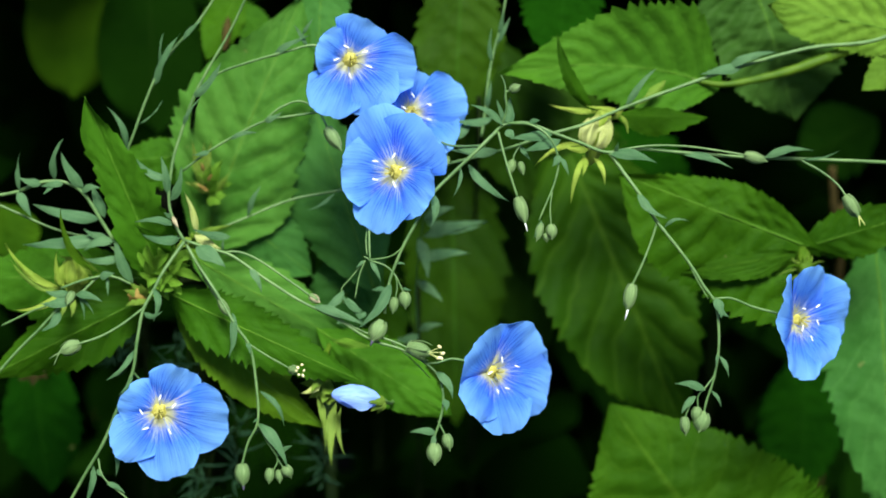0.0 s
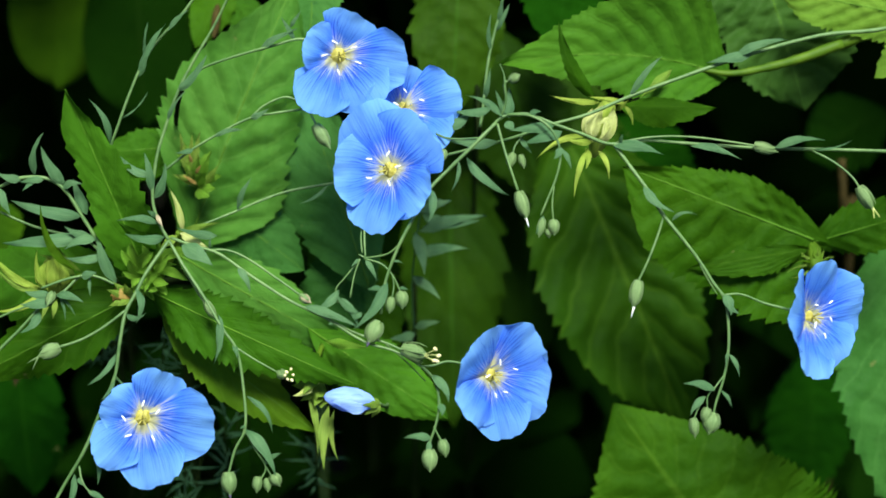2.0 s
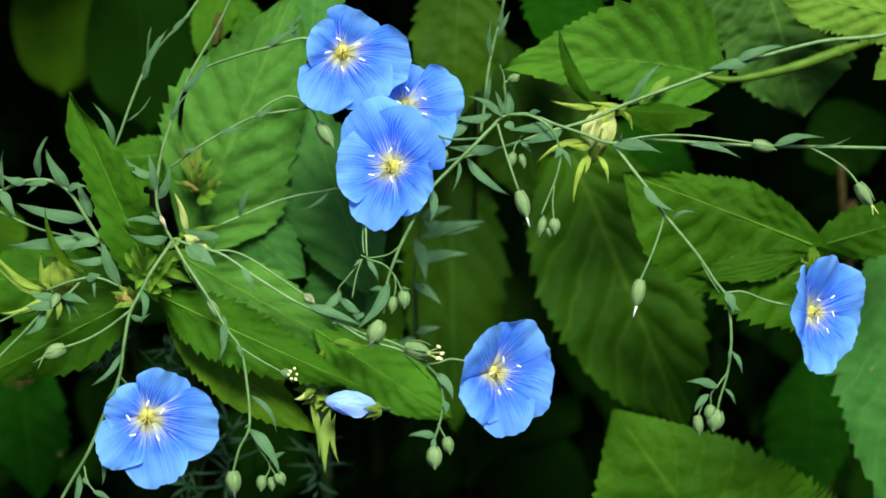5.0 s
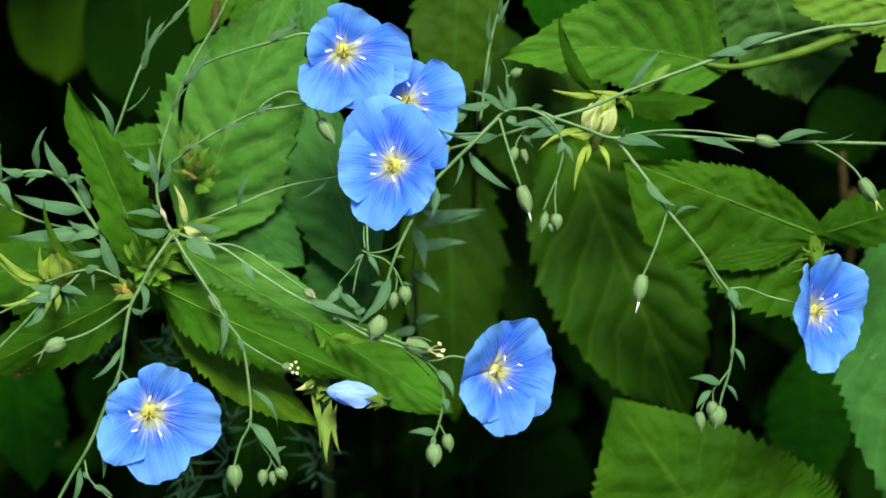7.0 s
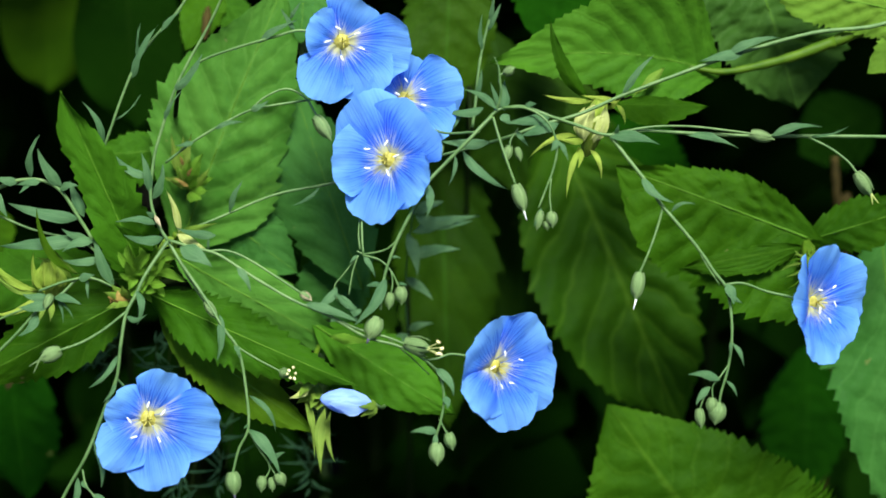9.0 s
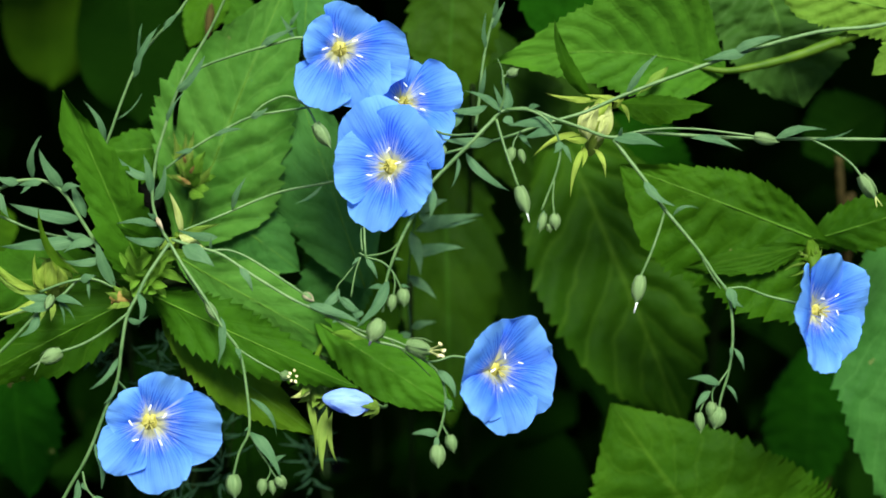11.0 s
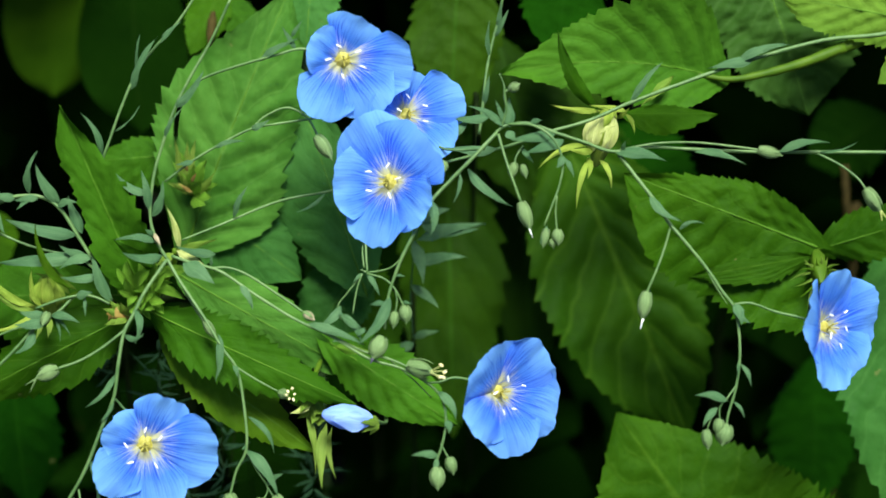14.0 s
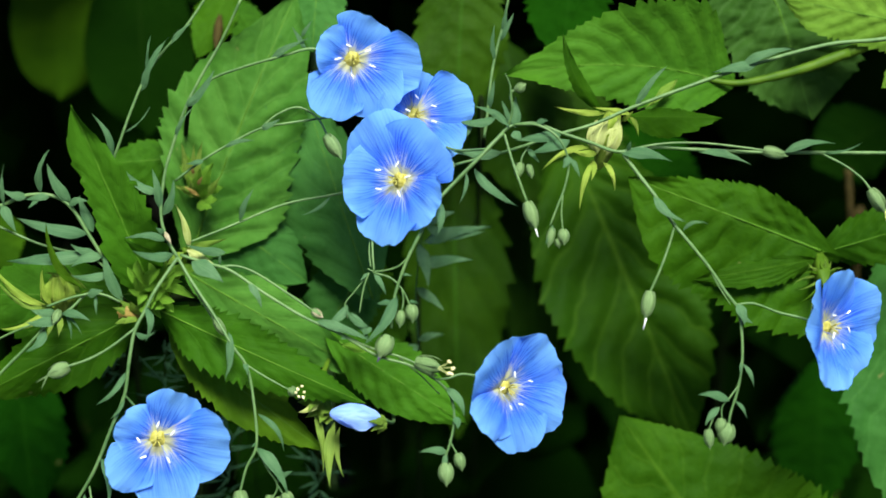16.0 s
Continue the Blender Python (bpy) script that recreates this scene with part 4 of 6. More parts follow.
# spray from the fork towards the flower low in the middle
spray = thing("flax_plant", (-6.65, 0.41, 0.8), "thin flax spray with a blue flower, seed pods and nodding buds", "flower", FLAX)
stem(spray, [(-6.65, 0.41, 0.8), (-6.08, 0.21, 0.9), (-5.43, 0.01, 1), (-4.65, -0.52, 1.1), (-3.67, -1.14, 1.2), (-2.76, -1.58, 1.3), (-1.85, -2.13, 1.4), (-1.09, -2.37, 1.4), (-0.58, -2.64, 1.4), (-0.12, -3.06, 1.4), (0.01, -3.65, 1.4), (-0.08, -4.21, 1.4),
             (-0.22, -4.62, 1.4), (-0.22, -4.83, 1.4)], 0.06, 0.045)
stem(spray, [(-5.68, 0.10, 0.9), (-5.24, 0.10, 0.9), (-4.75, -0.10, 0.9), (-3.98, -0.62, 0.9), (-3.41, -1.02, 1)], 0.045, 0.04, "branch")
stem(spray, [(-2.69, -1.60, 1.3), (-1.99, -1.95, 1.4), (-1.30, -2.17, 1.4), (-0.86, -2.36, 1.5)], 0.045, 0.045, "branch")
stem(spray, [(-0.44, -2.75, 1.4), (-0.12, -2.73, 1.3), (0.22, -2.64, 1.2), (0.70, -2.74, 1), (1.18, -2.95, 0.9)], 0.04, 0.045, "branch")
stem(spray, [(-0.12, -4.21, 1.4), (0.01, -4.48, 1.4), (0.15, -4.69, 1.4)], 0.035, 0.03, "branch")
stem(spray, [(-1.30, -2.21, 1.3), (-0.82, -2.63, 1.1), (-0.34, -3.16, 0.6)], 0.03, 0.02, "branch")
bud(spray, (-3.41, -1.02, 1), (-3.14, -1.21, 1.1), 0.13, "seed_pod", HUSK)
bud(spray, (-0.88, -2.29, 1.5), (-0.22, -2.52, 1.7), 0.24, "seed_pod", open_tip=0.5)
for k, tip in enumerate(((-0.10, -2.33, 1.8), (-0.02, -2.44, 1.8), (-0.06, -2.62, 1.8), (-0.13, -2.55, 1.9))):
    tip = Vector(tip)
    part("stamen", tube([(-0.40, -2.46, 1.7), tip], 0.015, 0.012, 5, 4), CREAM, spray)
    part("anther", lathe(tip, tip + Vector((0.04, 0.06 * (-1) ** k, 0.03)), [(0, 0.02), (0.3, 0.06), (0.7, 0.06), (1, 0.02)], 8), STRAW, spray, "straw-coloured anther")
bud(spray, (-0.22, -4.80, 1.4), (-0.21, -5.33, 1.6), 0.22)
bud(spray, (0.08, -4.55, 1.4), (0.18, -4.98, 1.5), 0.16)
for base, tip, half, bend in (((-6.36, 0.24, 0.9), (-5.55, -0.29, 1.2), 0.3, 0.05), ((-4.96, -0.33, 1.1), (-4.64, -0.93, 1.2), 0.13, 0.1), ((-3.32, -1.28, 1.2), (-1.92, -1.81, 1.5), 0.16, 0.05),
                              ((-0.19, -2.96, 1.4), (0.25, -3.64, 1.6), 0.17, 0.15), ((0.03, -3.65, 1.4), (0.08, -3.95, 1.6), 0.14, 0.1), ((-0.17, -4.53, 1.4), (-0.85, -4.48, 1.6), 0.14, -0.1),
                              ((-5.68, 0.13, 0.9), (-5.64, 0.46, 1), 0.06, 0.0), ((-0.22, -4.55, 1.4), (-0.30, -5.03, 1.5), 0.1, 0.0), ((-2.55, -1.65, 1.3), (-2.71, -1.73, 1.4), 0.08, 0.0)):
    flax_leaf(spray, base, tip, half, bend)
mid_flower = flower(spray, (1.23, -3.00, 0.9), (0.74, -0.16, 1), 1.52, ((126, 0.78, 1.1, 0.85), (-138, 0.87, 0.8), (-82, 1.05, 0.82), (-28, 1.1, 0.95), (30, 0.99, 1.02)), 0.47, 5,
                    "open blue flower seen at a slant")

# long stem from the side with its nodding buds
long_flax = thing("flax_plant", (11.07, 2.63, 0.5), "long thin flax stem with leaves, buds and seed pods", "flower", FLAX)
stem(long_flax, [(12.17, 2.60, 0.2), (11.07, 2.63, 0.5), (9.39, 2.66, 0.6), (7.68, 2.69, 0.7), (6.12, 2.78, 0.8), (5.12, 2.84, 0.9), (4.20, 2.74, 1), (3.50, 2.97, 1.1), (2.79, 3.21, 1.2), (2.45, 3.35, 1.2), (2.09, 3.45, 1.3), (1.58, 3.40, 1.3), (1.33, 3.23, 1.3)], 0.07, 0.06)
stem(long_flax, [(4.34, 2.77, 1), (5.25, 2.92, 1), (6.24, 2.93, 0.9), (7.22, 2.81, 0.9), (7.92, 2.70, 0.9)], 0.04, 0.04, "branch")
stem(long_flax, [(1.36, 3.23, 1.3), (0.78, 2.64, 1.4), (0.22, 2.09, 1.4), (-0.30, 1.54, 1.4), (-0.64, 0.91, 1.4), (-1.00, 0.22, 1.4), (-1.27, -0.47, 1.4), (-1.38, -0.95, 1.4), (-1.44, -1.48, 1.4)], 0.075, 0.05, "branch")
stem(long_flax, [(1.39, 3.20, 1.3), (1.54, 2.64, 1.4), (1.71, 2.09, 1.5), (1.91, 1.51, 1.5)], 0.05, 0.045, "branch")
stem(long_flax, [(1.61, 3.43, 1.3), (2.22, 3.38, 1.5), (2.70, 3.04, 1.6), (2.92, 2.49, 1.6), (2.84, 1.94, 1.6), (2.63, 1.39, 1.6), (2.45, 0.95, 1.6)], 0.055, 0.035, "branch")
stem(long_flax, [(2.77, 1.67, 1.6), (2.73, 1.25, 1.6), (2.76, 0.81, 1.6)], 0.03, 0.03, "branch")
stem(long_flax, [(1.47, 3.37, 1.3), (1.59, 3.75, 1.4), (1.56, 4.16, 1.5), (1.67, 4.25, 1.5), (1.81, 4.32, 1.5)], 0.045, 0.05, "branch")
stem(long_flax, [(1.55, 4.03, 1.4), (1.55, 4.37, 1.4), (1.44, 4.66, 1.4)], 0.04, 0.015, "branch")
stem(long_flax, [(9.25, 2.64, 0.6), (9.77, 2.33, 0.8), (10.16, 2.00, 0.9), (10.35, 1.72, 1)], 0.045, 0.04, "branch")
stem(long_flax, [(2.00, 2.91, 1.2), (1.82, 2.65, 1.3), (1.78, 2.44, 1.3)], 0.035, 0.03, "branch")
stem(long_flax, [(-1.00, 0.22, 1.4), (-1.30, -0.01, 1.3), (-1.79, -0.10, 1.2), (-2.00, -0.03, 1.2)], 0.035, 0.03, "branch")
stem(long_flax, [(-1.86, -0.13, 1.2), (-1.44, -0.26, 1.3), (-1.16, -0.54, 1.4), (-0.95, -0.98, 1.4)], 0.04, 0.03, "branch")
stem(long_flax, [(-1.97, -0.13, 1.2), (-2.11, -0.54, 1.2), (-2.21, -1.10, 1.2)], 0.035, 0.03, "branch")
stem(long_flax, [(-1.97, -0.15, 1.2), (-2.35, -0.61, 1.2), (-2.56, -0.89, 1.2), (-2.50, -1.24, 1.2)], 0.03, 0.025, "branch")
stem(long_flax, [(-1.16, -0.54, 1.4), (-1.13, -0.82, 1.4), (-1.19, -1.16, 1.4)], 0.03, 0.03, "branch")
stem(long_flax, [(-1.84, -0.10, 1.2), (-1.87, 0.36, 1.1), (-1.85, 0.85, 0.9), (-1.57, 1.56, 0.7), (-1.32, 1.98, 0.7)], 0.04, 0.05, "branch")
stem(long_flax, [(-1.92, 0.01, 1.2), (-1.96, 0.43, 1), (-1.92, 1.00, 0.6)], 0.03, 0.03, "branch")
bud(long_flax, (1.91, 1.53, 1.5), (2.12, 0.81, 1.6), 0.19, "seed_pod")
part("withered_tip", tube([(2.09, 0.90, 1.6), (2.16, 0.66, 1.6)], 0.025, 0.008, 5, 3), ANTHER, long_flax)
bud(long_flax, (2.76, 0.84, 1.6), (2.78, 0.45, 1.7), 0.16)
bud(long_flax, (2.51, 0.87, 1.6), (2.39, 0.40, 1.7), 0.11)
bud(long_flax, (2.62, 0.63, 1.6), (2.66, 0.39, 1.6), 0.09)
bud(long_flax, (1.68, 4.24, 1.5), (1.94, 4.39, 1.6), 0.14)
bud(long_flax, (1.78, 2.48, 1.3), (1.67, 2.09, 1.4), 0.13)
bud(long_flax, (1.96, 2.44, 1.3), (2.05, 2.09, 1.4), 0.1)
bud(long_flax, (-1.50, -1.68, 1.4), (-1.75, -2.22, 1.6), 0.25, dark_tip=True)
bud(long_flax, (-0.94, -0.93, 1.4), (-0.91, -1.37, 1.5), 0.18)
bud(long_flax, (-1.19, -1.07, 1.4), (-1.23, -1.48, 1.5), 0.13)
bud(long_flax, (7.76, 2.73, 0.9), (8.35, 2.56, 1), 0.17, "seed_pod")
bud(long_flax, (10.34, 1.72, 1), (10.70, 1.10, 1.1), 0.19, "seed_pod", open_tip=0.2)
for tip in ((10.82, 0.96, 1.2), (10.68, 0.93, 1.2)):
    part("withered_tip", tube([(10.67, 1.20, 1.1), tip], 0.025, 0.012, 5, 3), CREAM, long_flax)
for base, tip, half, bend in (((4.25, 2.70, 1), (5.47, 2.46, 1.3), 0.22, 0.08), ((4.41, 2.74, 1), (4.48, 2.99, 1.2), 0.08, 0.0), ((6.19, 2.72, 0.8), (7.43, 2.36, 1), 0.14, 0.08),
                              ((8.27, 2.66, 0.7), (9.53, 2.87, 0.9), 0.15, 0.1), ((9.25, 2.66, 0.6), (10.24, 2.89, 0.8), 0.05, -0.08), ((2.79, 3.18, 1.2), (1.67, 3.02, 1.5), 0.2, 0.0),
                              ((3.00, 3.04, 1.2), (2.02, 2.71, 1.5), 0.22, 0.0), ((1.55, 3.34, 1.3), (0.61, 3.88, 1.5), 0.13, -0.1), ((1.58, 3.40, 1.3), (1.33, 4.03, 1.4), 0.1, 0.0), ((1.68, 3.34, 1.3), (1.68, 4.12, 1.2), 0.2, 0.0),
                              ((1.61, 3.27, 1.3), (1.81, 3.03, 1.4), 0.18, 0.0), ((2.16, 3.43, 1.3), (2.46, 3.50, 1.4), 0.12, 0.1), ((2.91, 2.63, 1.6), (2.76, 2.32, 1.7), 0.14, 0.1), ((2.98, 2.56, 1.6), (3.18, 2.08, 1.7), 0.09, 0.05),
                              ((0.43, 2.30, 1.4), (0.25, 1.51, 1.5), 0.07, 0.1), ((0.64, 2.39, 1), (1.73, 1.44, 1), 0.17, -0.08), ((-0.26, 1.61, 1.4), (-0.30, 0.73, 1.5), 0.15, 0.1), ((-0.33, 1.54, 1.4), (-0.06, 1.26, 1.3), 0.14, 0.0),
                              ((-1.84, -0.13, 1.2), (-1.55, -0.68, 1.3), 0.1, 0.05), ((-1.30, -0.68, 1.4), (-2.09, -1.85, 1.6), 0.2, 0.08), ((-1.44, -0.82, 1.4), (-1.78, -0.88, 1.5), 0.1, 0.0), ((-2.00, -1.44, 1.3), (-2.55, -0.98, 1.4), 0.12, 0.1),
                              ((-2.50, -0.89, 1.2), (-3.11, -1.44, 1.3), 0.16, 0.1), ((-1.93, -1.44, 1.3), (-2.10, -1.65, 1.4), 0.1, 0.0), ((-2.42, -1.10, 1.2), (-2.00, -1.86, 1.3), 0.13, 0.1), ((-1.16, -0.19, 1.4), (-0.91, -0.23, 1.5), 0.05, 0.1),
                              ((2.51, 0.95, 1.6), (2.31, 0.49, 1.7), 0.09, 0.05), ((-1.00, -0.82, 1.4), (-0.75, -0.88, 1.5), 0.06, 0.0), ((-2.00, -0.13, 1.2), (-2.19, -0.33, 1.3), 0.06, 0.0), ((1.96, 2.86, 1.2), (2.23, 2.48, 1.3), 0.1, 0.0)):
    flax_leaf(long_flax, base, tip, half, bend)
centre_flower = flower(long_flax, (-1.18, 2.06, 0.9), (-0.42, 0.02, 1), 1.62, ((176, 0.84, 0.9), (-106, 0.98, 0.84), (-42, 0.86, 0.78), (48, 0.93, 1.0, 0.7), (114, 1.06, 0.95, 0.75)), 0.4, 9,
                       "open blue flower with pale outer petals")
rear_flower = flower(long_flax, (-0.97, 3.71, -0.1), (0.5, 0.05, 1), 1.45, ((74, 0.74, 0.9, 0.5), (15, 1.0, 0.95), (-55, 0.95, 1.0), (-128, 0.9, 0.9), (152, 0.8, 0.9)), 0.5, 12,
                     "blue flower half hidden behind another")
stem(long_flax, [(-0.97, 3.71, -0.1), (-0.64, 3.49, -0.6), (0.09, 2.93, 0.2), (1.06, 2.86, 1)], 0.04, 0.05, "branch")
bud(long_flax, (0.06, 2.58, 0.6), (0.08, 2.32, 0.8), 0.12)
part("stalk", tube([(12.17, 2.60, 0.2), (14.25, 2.06, -1), (16.39, -1.20, -3)] + [down_to_soil((17.05, -1.85, -4))], 0.07, 0.11), FLAX_STEM, long_flax)

# branch that hangs with the slanting flower
drop = thing("flax_plant", (4.30, 2.70, 1), "hanging flax branch with a blue flower, a seed pod and buds", "flower", FLAX)
stem(drop, [(4.30, 2.70, 1), (4.68, 2.17, 1.1), (5.09, 1.61, 1.2), (5.48, 1.01, 1.2), (5.77, 0.64, 1.3), (6.33, -0.06, 1.3), (6.74, -0.68, 1.3), (7.02, -1.07, 1.3), (7.12, -1.65, 1.3), (7.13, -2.34, 1.3), (7.02, -3.04, 1.3), (6.85, -3.59, 1.3), (6.77, -3.98, 1.3)], 0.075, 0.045)
stem(drop, [(5.53, 0.99, 1.2), (5.39, 0.50, 1.2), (5.15, -0.12, 1.3), (4.88, -0.71, 1.3)], 0.045, 0.045, "branch")
stem(drop, [(6.99, -0.98, 1.3), (7.45, -0.96, 1.2), (8.03, -1.17, 1.1), (8.67, -1.33, 1), (9.09, -1.50, 0.8)], 0.04, 0.05, "branch")
stem(drop, [(7.02, -2.97, 1.3), (6.80, -3.24, 1.4), (6.62, -3.47, 1.4), (6.62, -3.79, 1.4)], 0.035, 0.03, "branch")
stem(drop, [(6.56, -3.47, 1.4), (6.38, -3.79, 1.4), (6.28, -4.07, 1.4)], 0.035, 0.03, "branch")
stem(drop, [(6.30, 0.01, 1.3), (6.53, -0.47, 1.3), (6.85, -0.98, 1.3)], 0.03, 0.02, "branch")
bud(drop, (4.91, -0.65, 1.3), (4.76, -1.37, 1.4), 0.19, "seed_pod")
part("withered_tip", tube([(4.79, -1.30, 1.4), (4.72, -1.56, 1.4)], 0.03, 0.008, 5, 3), ANTHER, drop)
bud(drop, (6.78, -3.90, 1.3), (6.64, -4.40, 1.5), 0.25)
bud(drop, (6.62, -3.75, 1.4), (6.52, -4.13, 1.5), 0.15)
bud(drop, (6.28, -4.00, 1.4), (6.31, -4.49, 1.5), 0.14)
for base, tip, half, bend in (((5.02, 1.71, 1.2), (5.76, 1.04, 1.4), 0.16, -0.12), ((5.70, 0.82, 1.3), (6.30, 0.98, 1.5), 0.07, 0.2), ((7.02, -0.96, 1.3), (7.15, -1.48, 1.5), 0.2, 0.1), ((7.02, -1.03, 1.3), (7.39, -1.44, 1.4), 0.14, -0.1),
                              ((7.14, -2.41, 1.3), (7.39, -3.00, 1.4), 0.09, 0.1), ((6.96, -3.32, 1.3), (7.22, -3.75, 1.4), 0.07, 0.1), ((6.81, -3.31, 1.4), (5.98, -3.15, 1.6), 0.16, -0.1), ((6.56, -3.47, 1.4), (6.19, -3.92, 1.5), 0.13, -0.1),
                              ((7.10, -2.37, 1.3), (7.06, -2.75, 1.4), 0.06, 0.0)):
    flax_leaf(drop, base, tip, half, bend)
side_flower = flower(drop, (9.15, -1.54, 0.8), (0.95, 0.02, 1), 1.56, ((168, 0.9, 1.0), (69, 0.88, 0.95), (-107, 0.98, 0.72), (-58, 0.84, 0.85), (15, 1.05, 0.98)), 0.52, 17,
                     "blue flower turned aside, its anthers standing out")

# stem from above behind, to the highest flower
upper = thing("flax_plant", (-6.09, 4.67, 0.3), "thin flax stem with a large open blue flower", "flower", FLAX)
stem(upper, [(-6.40, 4.10, 0.6), (-5.98, 4.59, 0.6), (-5.12, 4.91, 0.7), (-4.12, 5.18, 0.8), (-3.42, 5.35, 0.8), (-2.80, 5.15, 0.7), (-2.53, 4.94, 0.7)], 0.05, 0.05)
stem(upper, [(-6.85, 2.11, 0.4), (-6.22, 2.59, 0.4), (-5.51, 3.02, 0.4), (-4.73, 3.41, 0.4), (-4.02, 3.55, 0.4), (-3.39, 3.65, 0.3), (-2.77, 3.76, 0)], 0.05, 0.04, "branch")
stem(upper, [(-4.70, 3.44, 0.4), (-4.33, 3.75, 0.4), (-3.81, 3.94, 0.4), (-3.33, 3.69, 0.5), (-3.04, 3.21, 0.7)], 0.04, 0.04, "branch")
bud(upper, (-3.07, 3.22, 0.7), (-2.67, 2.60, 0.8), 0.19)
for base, tip, half, bend in (((-4.49, 5.05, 0.7), (-3.49, 5.59, 0.9), 0.13, 0.05), ((-3.56, 5.32, 0.8), (-3.91, 5.89, 0.9), 0.09, 0.0), ((-5.63, 2.94, 0.4), (-4.85, 3.10, 0.6), 0.1, 0.08), ((-4.73, 3.41, 0.4), (-4.23, 3.64, 0.6), 0.12, -0.05), ((-6.14, 2.63, 0.4), (-6.57, 2.52, 0.6), 0.1, 0.05), ((-3.70, 5.63, 0.8), (-3.42, 6.03, 0.9), 0.08, 0.0)):
    flax_leaf(upper, base, tip, half, bend)
top_flower = flower(upper, (-2.50, 4.91, 0.8), (0.26, -0.14, 1), 1.58, ((150, 0.6, 0.66, 0.6), (54, 0.7, 0.9, 0.45), (-10, 1.06, 0.85), (-58, 0.93, 0.86), (-120, 1.0, 0.74)), 0.38, 21,
                    "large open blue flower with veined petals")
part("stalk", tube([(-6.40, 4.10, 0.6), (-6.69, 3.78, -0.6), (-7.25, 3.28, -4), (-8.73, 2.64, -14)] + [down_to_soil((-9.02, 2.15, -16))], 0.05, 0.09), SHADE_STALK, upper)

# crossing stem behind
cross = thing("flax_plant", (11.20, 5.87, 0), "long grey-green flax stem lying across the leaves", "flower", FLAX)
stem(cross, [(12.79, 6.44, -1), (11.35, 5.83, -0.6), (9.60, 5.61, -0.4), (7.51, 5.01, 0), (5.92, 4.45, 0.2), (4.64, 3.97, 0.2), (3.64, 3.54, 0.2), (2.65, 3.26, 0.2), (1.65, 2.92, 0.1), (0.23, 2.57, -0.3), (-1.22, 2.27, -0.8), (-2.69, 1.88, -1), (-4.15, 1.59, -1), (-5.58, 1.00, -0.8), (-6.54, 0.59, -0.4)], 0.085, 0.042)
for base, tip, half, bend in (((7.37, 4.99, 0), (8.69, 5.42, 0.2), 0.17, 0.1), ((7.80, 5.09, 0), (6.63, 4.85, 0.2), 0.2, 0.0), ((4.71, 4.00, 0.2), (5.49, 5.00, 0.4), 0.13, 0.05), ((1.37, 2.86, 0.1), (0.09, 2.88, 0.3), 0.2, 0.05),
                              ((0.66, 3.62, -0.4), (-0.35, 3.11, -0.3), 0.2, 0.1), ((1.24, 3.75, -0.3), (0.23, 3.68, -0.3), 0.17, 0.1), ((-2.98, 1.80, -1), (-3.73, 1.30, -0.9), 0.07, 0.1), ((-5.29, 1.15, -0.8), (-4.91, 1.97, -0.6), 0.12, 0.05)):
    flax_leaf(cross, base, tip, half, bend)
part("stalk", tube([(12.79, 6.44, -1), (15.48, 7.33, -3), (18.55, 3.90, -6)] + [down_to_soil((19.62, 2.37, -8))], 0.09, 0.12), FLAX_STEM, cross)

# sprig that stands up at the side
sprig = thing("flax_plant", (-8.23, 2.72, 0.2), "upright flax sprig with narrow leaves", "flower", FLAX)
stem(sprig, [(-5.89, 6.98, 0.2), (-6.46, 6.13, 0.2), (-7.10, 5.42, 0.2), (-7.52, 4.78, 0.2), (-7.88, 3.92, 0.2), (-8.13, 3.21, 0.2), (-8.35, 2.65, 0.1), (-8.52, 2.02, -0.2)], 0.05, 0.055)
for base, tip, half, bend in (((-7.59, 4.56, 0.2), (-6.89, 5.79, 0.4), 0.14, 0.05), ((-7.42, 4.92, 0.2), (-7.33, 5.85, 0.4), 0.07, 0.05), ((-8.30, 2.79, 0.2), (-8.81, 3.91, 0.4), 0.12, -0.12), ((-8.05, 3.43, 0.2), (-7.33, 4.09, 0.4), 0.04, -0.1),
                              ((-7.59, 4.49, 0.2), (-7.33, 5.18, 0.4), 0.1, -0.05), ((-6.88, 5.63, 0.2), (-6.29, 6.17, 0.4), 0.1, 0.05)):
    flax_leaf(sprig, base, tip, half, bend)
part("stalk", tube([(-8.52, 2.02, -0.2), (-8.72, 1.63, -1.4), (-9.45, 0.66, -6)] + [down_to_soil((-11.31, 0.02, -16))], 0.055, 0.08), SHADE_STALK, sprig)

top_sprig = thing("flax_plant", (1.18, 5.13, -1), "blurred upright flax sprig behind the flowers", "flower", FLAX)
stem(top_sprig, [(1.66, 7.32, -1), (1.47, 6.29, -1), (1.28, 5.56, -1), (1.14, 4.83, -1), (1.05, 3.96, -1), (0.96, 3.30, -1)], 0.05, 0.06)
for base, tip, half, bend in (((1.23, 5.27, -1), (1.22, 6.19, -0.8), 0.09, 0.05), ((1.37, 5.78, -1), (1.72, 6.48, -0.8), 0.1, 0.0), ((1.08, 4.03, -1), (1.22, 4.81, -0.8), 0.1, 0.0), ((1.43, 6.00, -1), (1.54, 6.70, -0.8), 0.09, 0.0)):
    flax_leaf(top_sprig, base, tip, half, bend)
part("stalk", tube([(0.96, 3.30, -1), (0.95, 3.00, -2), (0.94, 2.37, -8)] + [down_to_soil((0.92, 2.22, -18))], 0.06, 0.08), SHADE_STALK, top_sprig)

